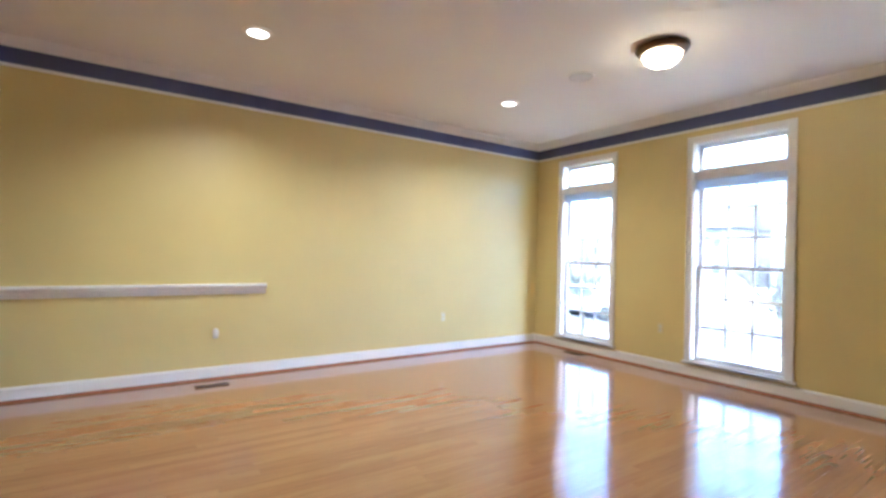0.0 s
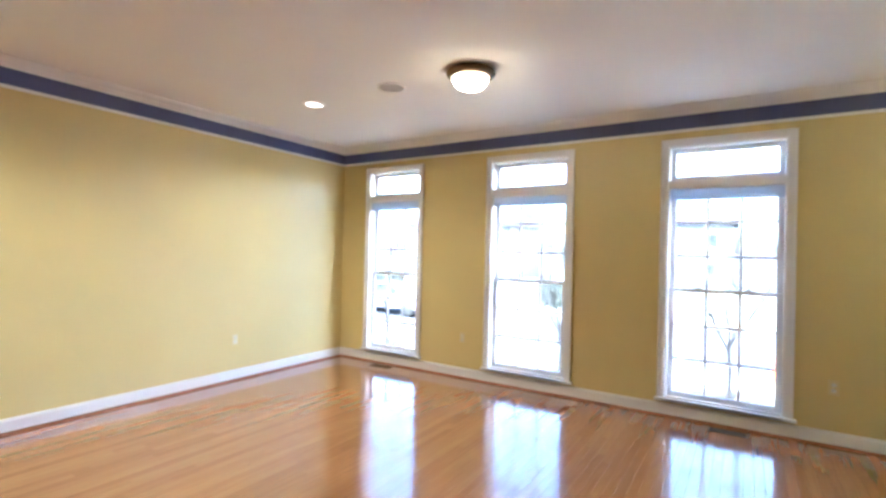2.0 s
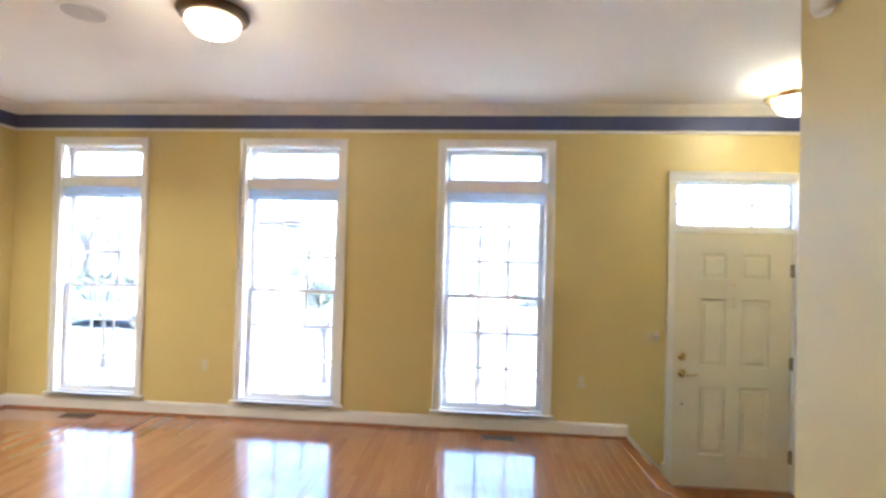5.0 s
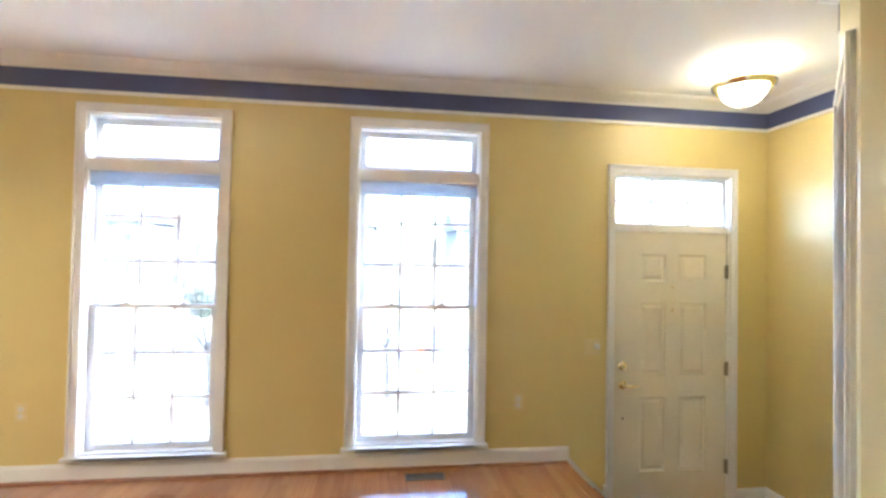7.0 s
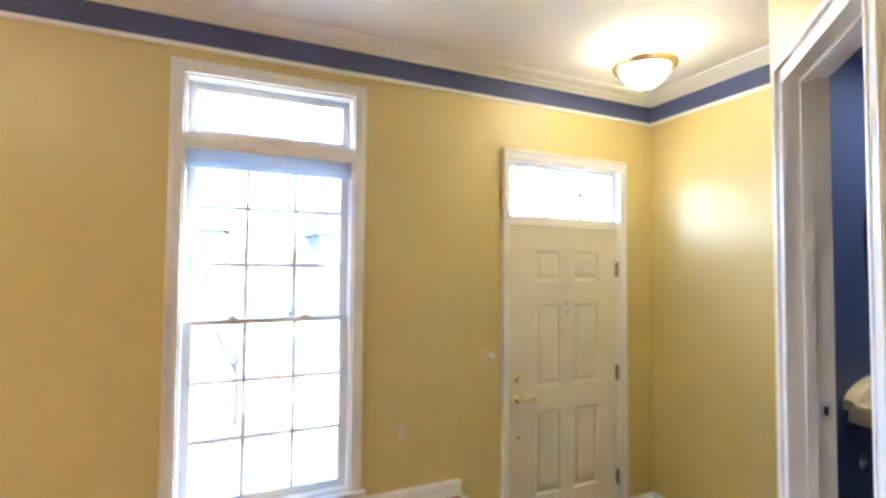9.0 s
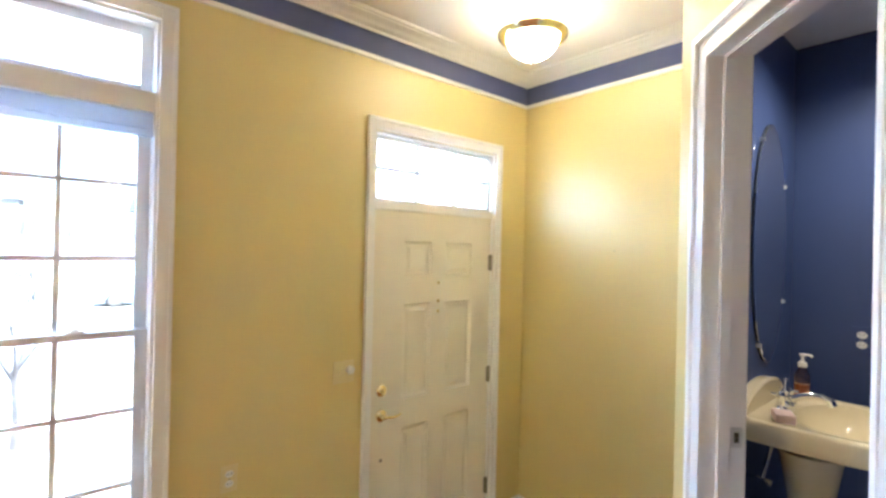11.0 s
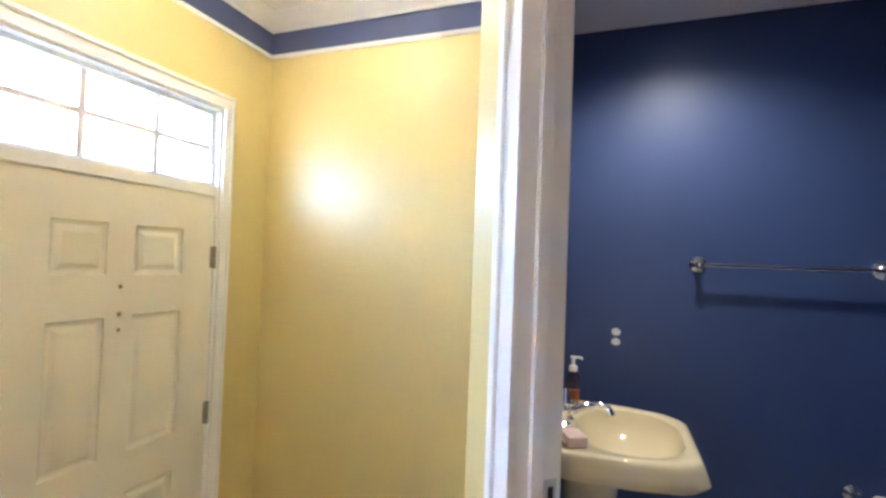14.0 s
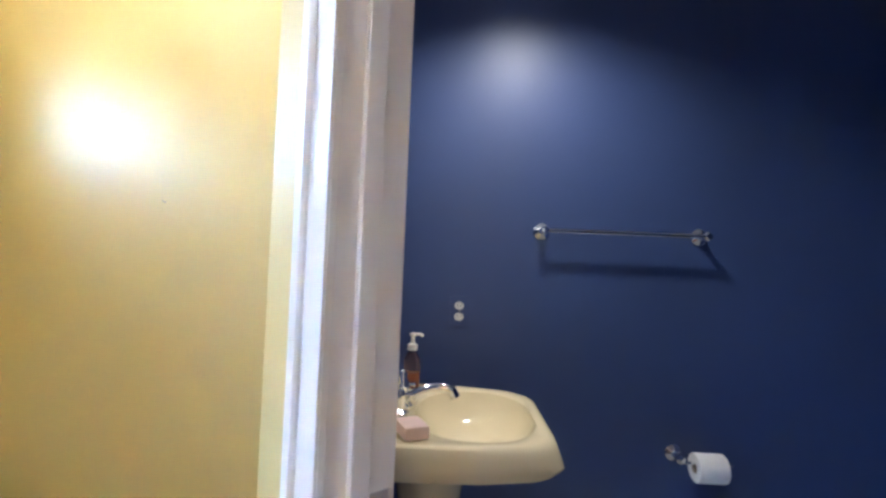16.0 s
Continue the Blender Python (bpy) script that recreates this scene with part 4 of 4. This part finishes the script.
def bare_tree(x, y, h, seed, group="bare street trees"):
    rng = random.Random(seed)
    t = thing("bare_tree", (x, y, ZG), "small leafless grey-barked tree on winter lawn", "tree", group)
    bm = tube(bmesh.new(), [(x, y, ZG - 0.05), (x + 0.02, y, ZG + h * 0.2), (x, y + 0.03, ZG + h * 0.36)], [0.07 * h / 4, 0.055 * h / 4, 0.045 * h / 4], 8)
    part("trunk", bm, BARK, t, "", True)
    bm = bmesh.new()

    def grow(p, d, ln, r, lv):
        q = p + d * ln * 0.5 + Vector((rng.uniform(-.04, .04), rng.uniform(-.04, .04), 0.02)) * ln
        e = p + d * ln
        tube(bm, [p, q, e], [r, r * 0.8, r * 0.6], 5)
        if lv:
            for _ in range(3 if lv > 1 else 4):
                nd = (d + Vector((rng.uniform(-.7, .7), rng.uniform(-.7, .7), rng.uniform(-.1, .6)))).normalized()
                grow(p + d * ln * rng.uniform(0.55, 1.0), nd, ln * rng.uniform(.5, .75), r * 0.55, lv - 1)

    for i in range(6):
        a = i * 1.05 + rng.uniform(-.3, .3)
        grow(Vector((x, y + 0.02, ZG + h * (0.28 + 0.015 * i))), Vector((0.55 * math.cos(a), 0.55 * math.sin(a), 0.85)).normalized(), h * 0.3, 0.026 * h / 4, 3)
    part("limbs", bm, BARK, t)
    # Low dark disc around the trunk.
    b = structure("tree_mound", lathe(bmesh.new(), [(0.0, 0.06), (0.5, 0.05), (0.85, 0.01), (0.9, -0.02)], (x, y, ZG), 28), MOUND, "dark low round mound under tree", "mulch")
    return t


bare_tree(13.0, 4.1, 3.4, 3)
bare_tree(13.3, 0.75, 3.2, 8)
bare_tree(13.5, 9.6, 3.6, 5)
for i, (x, y, h) in enumerate(((30, 16, 8), (33, 27, 9), (31, 5, 8), (34, -6, 9), (30, 38, 8), (33, -18, 9))):
    bare_tree(x, y, h, 20 + i, "far bare trees")


def shrub(x, y, r, seed):
    rng = random.Random(seed)
    s = thing("shrub", (x, y, ZG), "dark evergreen shrub beside the street", "shrub", "evergreen shrubs")
    bm = bmesh.new()
    for _ in range(420):
        v = Vector((rng.gauss(0, 1), rng.gauss(0, 1), rng.gauss(0, 1))).normalized() * r * rng.uniform(.6, 1.05)
        p = Vector((x, y, ZG + r * 0.8)) + Vector((v.x, v.y, v.z * 0.8))
        q = Euler((rng.uniform(0, 6), rng.uniform(0, 6), rng.uniform(0, 6))).to_matrix()
        vs = [bm.verts.new(p + q @ Vector(c) * r * 0.16) for c in ((-1, 0, 0), (0, -.5, .1), (1, 0, 0), (0, .5, .1))]
        bm.faces.new(vs)
    part("crown", bm, LEAF, s)
    part("stem", tube(bmesh.new(), [(x, y, ZG - 0.03), (x, y, ZG + r)], 0.05, 8), BARK, s)


for i, (x, y, r) in enumerate(((26, 19.5, 1.0), (26.4, 22, 1.2), (27, 25, 1.1), (27, 9, 0.9), (28, 30, 1.3))):
    shrub(x, y, r, 40 + i)


def car(x, y, paint, label):
    c = thing("car", (x, y, ZG), label, "car", "parked cars")
    prof = [(-2.2, 0.35), (-2.25, 0.75), (-2.0, 0.88), (-1.15, 0.95), (-0.55, 1.40), (0.65, 1.43), (1.45, 1.0), (2.1, 0.92), (2.25, 0.7), (2.2, 0.35)]
    bm = bmesh.new()
    sec = []
    for s, inset in ((-0.86, 0.10), (-0.80, 0.0), (0.80, 0.0), (0.86, 0.10)):
        sec.append([bm.verts.new((x + s * (0.86 if zz > 1.2 else 1.0), y + yy * (1 - 0.02 * (inset > 0)), ZG + zz - inset * 0.3 * (zz > 1.0))) for yy, zz in prof])
    for a, b in zip(sec, sec[1:]):
        for i in range(len(prof)):
            j = (i + 1) % len(prof)
            bm.faces.new((a[i], a[j], b[j], b[i]))
    bm.faces.new(sec[0])
    bm.faces.new(sec[-1])
    bmesh.ops.recalc_face_normals(bm, faces=bm.faces)
    part("body", bm, paint, c, "", True)
    for s in (-1, 1):
        bm = bmesh.new()
        q = [(-0.98, 0.97), (-0.50, 1.32), (0.58, 1.35), (1.22, 1.0)]
        for o in (0.0, 0.02):
            bm.faces.new([bm.verts.new((x + s * ((0.87 if zz < 1.2 else 0.75) + o), y + yy, ZG + zz)) for yy, zz in q])
        part("side_window", bm, TINT, c, "dark tinted side glass")
        for wy in (-1.4, 1.4):
            w = part("wheel", lathe(bmesh.new(), [(0.0, -0.10), (0.28, -0.10), (0.32, -0.06), (0.32, 0.06), (0.28, 0.10), (0.0, 0.10)], (x + s * 0.80, y + wy, ZG + 0.32), 24, RX), TYRE, c, "black tyre", True)
            part("rim", lathe(bmesh.new(), [(0.0, -0.108), (0.19, -0.108), (0.2, -0.1), (0.2, 0.1), (0.19, 0.108), (0.0, 0.108)], (x + s * 0.80, y + wy, ZG + 0.32), 20, RX), STEEL, w, "dull metal wheel rim", True)


car(19.6, 14.1, CARW, "white car parked at the kerb")
car(31.5, -3.7, CARP, "blue-grey car parked beyond the street")
car(22.8, 19.5, CARP2, "dark car parked across the street")

cn = thing("traffic_cone", (15.6, -0.15, ZG), "orange traffic cone beside the street", "traffic cone")
part("base", newbox(15.4, 15.8, -0.35, 0.05, ZG + 0.0205, ZG + 0.06, 0.01), ORANGE, cn)
part("cone", lathe(bmesh.new(), [(0.15, 0.06), (0.03, 0.70), (0.0, 0.70)], (15.6, -0.15, ZG), 20), ORANGE, cn, "", True)


def house(x, y, w, d, h, seed):
    hs = thing("house", (x, y, ZG), "grey two-storey siding house across the street", "house", "houses across the street")
    part("wall", newbox(x, x + d, y - w / 2, y + w / 2, ZG - 0.1, ZG + h), SIDING, hs)
    bm = bmesh.new()
    lo = [(x - 0.4, ZG + h - 0.05), (x + d + 0.4, ZG + h - 0.05), (x + d / 2, ZG + h + 2.6)]
    a = [bm.verts.new((p, y - w / 2 - 0.4, z)) for p, z in lo]
    b = [bm.verts.new((p, y + w / 2 + 0.4, z)) for p, z in lo]
    bm.faces.new(a), bm.faces.new(b)
    for i in range(3):
        bm.faces.new((a[i], a[(i + 1) % 3], b[(i + 1) % 3], b[i]))
    bmesh.ops.recalc_face_normals(bm, faces=bm.faces)
    part("roof", bm, ROOFM, hs, "grey shingle roof")
    n = int(w // 2.6)
    for st in (1.0, 3.8):
        for i in range(n):
            yy = y - w / 2 + w * (i + 0.5) / n
            wd = part("window", newbox(x - 0.06, x - 0.005, yy - 0.55, yy + 0.55, ZG + st, ZG + st + 1.5, 0.02), TRIM, hs)
            part("pane", newbox(x - 0.075, x - 0.062, yy - 0.45, yy + 0.45, ZG + st + 0.1, ZG + st + 1.4), TINT, wd, "dark glass")


house(52, 30, 14, 9, 6.0, 1)
house(54, 8, 13, 9, 6.2, 2)
house(52, -14, 14, 9, 6.0, 3)

# far wooded rise behind the houses
WOODS = mat("far_winter_woods", (0.13, 0.125, 0.12), 0.95, var=0.3, scale=0.15, bump=0.0, fine=4)


def rise(y):
    return 4.0 + 1.6 * math.sin(y * 0.021 + 0.6) + 1.3 * math.sin(y * 0.057 + 2.0) + 0.5 * math.sin(y * 0.17)


bm = bmesh.new()
prev = None
for i in range(121):
    yy = -260 + i * 5.0
    cur = [bm.verts.new((xx, yy, ZG + rise(yy) * f - 0.1)) for xx, f in ((78, 0.0), (92, 0.45), (112, 0.85), (135, 1.0), (170, 0.9), (220, 0.0))]
    if prev:
        for j in range(5):
            bm.faces.new((prev[j], prev[j + 1], cur[j + 1], cur[j]))
    prev = cur
bmesh.ops.recalc_face_normals(bm, faces=bm.faces)
structure("backdrop", bm, WOODS, "low wooded winter rise in the distance", "hillside", True)
rng = random.Random(77)
wv, wf = [], []


def twig(p, q, r0, r1):
    n0 = len(wv)
    for c, rr in ((p, r0), (q, r1)):
        for k in range(3):
            wv.append((c[0] + rr * math.cos(k * 2.094), c[1] + rr * math.sin(k * 2.094), c[2]))
    for k in range(3):
        wf.append((n0 + k, n0 + (k + 1) % 3, n0 + 3 + (k + 1) % 3, n0 + 3 + k))


for i in range(620):
    yy, f = rng.uniform(-110, 180), rng.random()
    xx = 84 + 48 * f
    zz = ZG + rise(yy) * min(1.0, 0.2 + f * 0.85) - 0.8
    hh = rng.uniform(3.0, 5.5)
    twig((xx, yy, zz), (xx + rng.uniform(-.3, .3), yy + rng.uniform(-.3, .3), zz + hh), 0.16, 0.03)
    for k in range(9):
        a, u = rng.uniform(0, 6.28), rng.uniform(0.3, 0.85)
        ln = hh * rng.uniform(0.18, 0.34)
        p = (xx, yy, zz + hh * u)
        twig(p, (p[0] + ln * 0.6 * math.cos(a), p[1] + ln * 0.6 * math.sin(a), p[2] + ln * 0.8), 0.07, 0.02)
me = bpy.data.meshes.new("woods")
me.from_pydata(wv, [], wf)
me.materials.append(BARK)
tagged(new("woods", me), "bare grey winter woods on the far rise", "woods", kind="stuff")

# ---------------- floors, strip by strip ----------------
FW, GAP = 0.0572, 0.0004
EDGE = [(XW, -0.340), (5.930, -0.375), (XF, -0.930)]
bm = bmesh.new()
prism(bm, [(XB, YL), (XB, YS), C2, C1, (XF, -0.930), (5.930, -0.375), (XW, -0.340), (XW, YL)], -0.15, -0.012)
floor = structure("floor", bm, SUB, "glossy honey oak strip floor", "floor")
bm = bmesh.new()
prism(bm, [(3.25, PY), (PX, PY), (PX, C1[1]), C1, C2, (C2[0], YS - 0.1), (3.25, YS - 0.1)], -0.16, -0.001)
structure("floor_powder", bm, CONC, "plain pale powder room floor", "floor")
# steps down to the foyer: tread and riser boards
bm = bmesh.new()
e2 = [(XW, -0.61), (6.04, -0.63), (XF, -1.30)]
prism(bm, [(XW, -0.340), (5.930, -0.375), (XF, -0.930), e2[2], e2[1], e2[0]], ZF, -0.185)
structure("foyer_step", bm, OAK_E, "oak step between living room and foyer", "step")
structure("nosing", sweep(bmesh.new(), EDGE, [(-0.06, -0.004), (-0.06, 0.0025), (0.018, 0.0025), (0.026, -0.006), (0.026, -0.016), (0.016, -0.024), (-0.06, -0.024)]), OAK_E, "oak stair nosing along the floor edge", "nosing", True)
structure("riser", sweep(bmesh.new(), EDGE, [(0.0005, -0.19), (0.012, -0.19), (0.012, -0.0245), (0.0005, -0.0245)]), OAK_E, "stained oak riser board", "riser")
bm = bmesh.new()
prism(bm, [(XF, YF), (XW, YF), (XW, -0.60), (XF, -0.60)], ZF - 0.15, ZF - 0.0005)
foyer = structure("floor_foyer", bm, OAK_E, "brown oak foyer floor", "floor")

rng = random.Random(11)
meshes = {}


def strip_mesh(ln):
    k = round(ln, 3)
    if k not in meshes:
        b = bmesh.new()
        c, w = 0.0003, FW - GAP
        lo = [b.verts.new(p) for p in ((0, 0, -0.012), (k, 0, -0.012), (k, w, -0.012), (0, w, -0.012))]
        mi2 = [b.verts.new(p) for p in ((0, 0, -c), (k, 0, -c), (k, w, -c), (0, w, -c))]
        hi = [b.verts.new(p) for p in ((c, c, 0), (k - c, c, 0), (k - c, w - c, 0), (c, w - c, 0))]
        for p, q in ((lo, mi2), (mi2, hi)):
            for i in range(4):
                b.faces.new((p[i], p[(i + 1) % 4], q[(i + 1) % 4], q[i]))
        b.faces.new(hi)
        me = bpy.data.meshes.new("strip")
        b.to_mesh(me)
        b.free()
        me.materials.append(OAK)
        meshes[k] = me
    return meshes[k]


rest_v, rest_f, singles = [], [], 0
y = -1.02
while y < YL - 0.005:
    ym = y + FW / 2
    lo_x = XB if ym > YS else DIAG - ym - 0.03
    hi_x = XW if ym > -0.36 else 5.930 + (ym + 0.375) * 1.11 - 0.01
    x = lo_x - (rng.uniform(0.1, 0.8) if ym > YS else 0)
    while x < hi_x - 0.002:
        ln = rng.choice((0.45, 0.6, 0.75, 0.9, 1.05, 1.2, 1.5))
        a, b = max(x, lo_x), min(x + ln, hi_x)
        x += ln
        if b - a < 0.02:
            continue
        if singles < 300 and a > 2.9 and ym < 2.35:
            o = new("strip", strip_mesh(round((b - a - GAP) * 20) / 20 if b - a == ln else b - a - GAP))
            o.parent = floor
            o.location = (a, y, rng.uniform(-0.00003, 0.00003))
            singles += 1
        else:
            n0, c, w, e = len(rest_v), 0.0003, y + FW - GAP, b - GAP
            z = rng.uniform(-0.00003, 0.00003)
            rest_v += [(a, y, z - c), (e, y, z - c), (e, w, z - c), (a, w, z - c), (a + c, y + c, z), (e - c, y + c, z), (e - c, w - c, z), (a + c, w - c, z)]
            rest_f += [(n0 + 4, n0 + 5, n0 + 6, n0 + 7)] + [(n0 + i, n0 + (i + 1) % 4, n0 + 4 + (i + 1) % 4, n0 + 4 + i) for i in range(4)]
    y += FW
me = bpy.data.meshes.new("strips")
me.from_pydata(rest_v, [], rest_f)
me.materials.append(OAK_I)
o = new("strips", me)
o.parent = floor
tagged(o, kind="stuff")
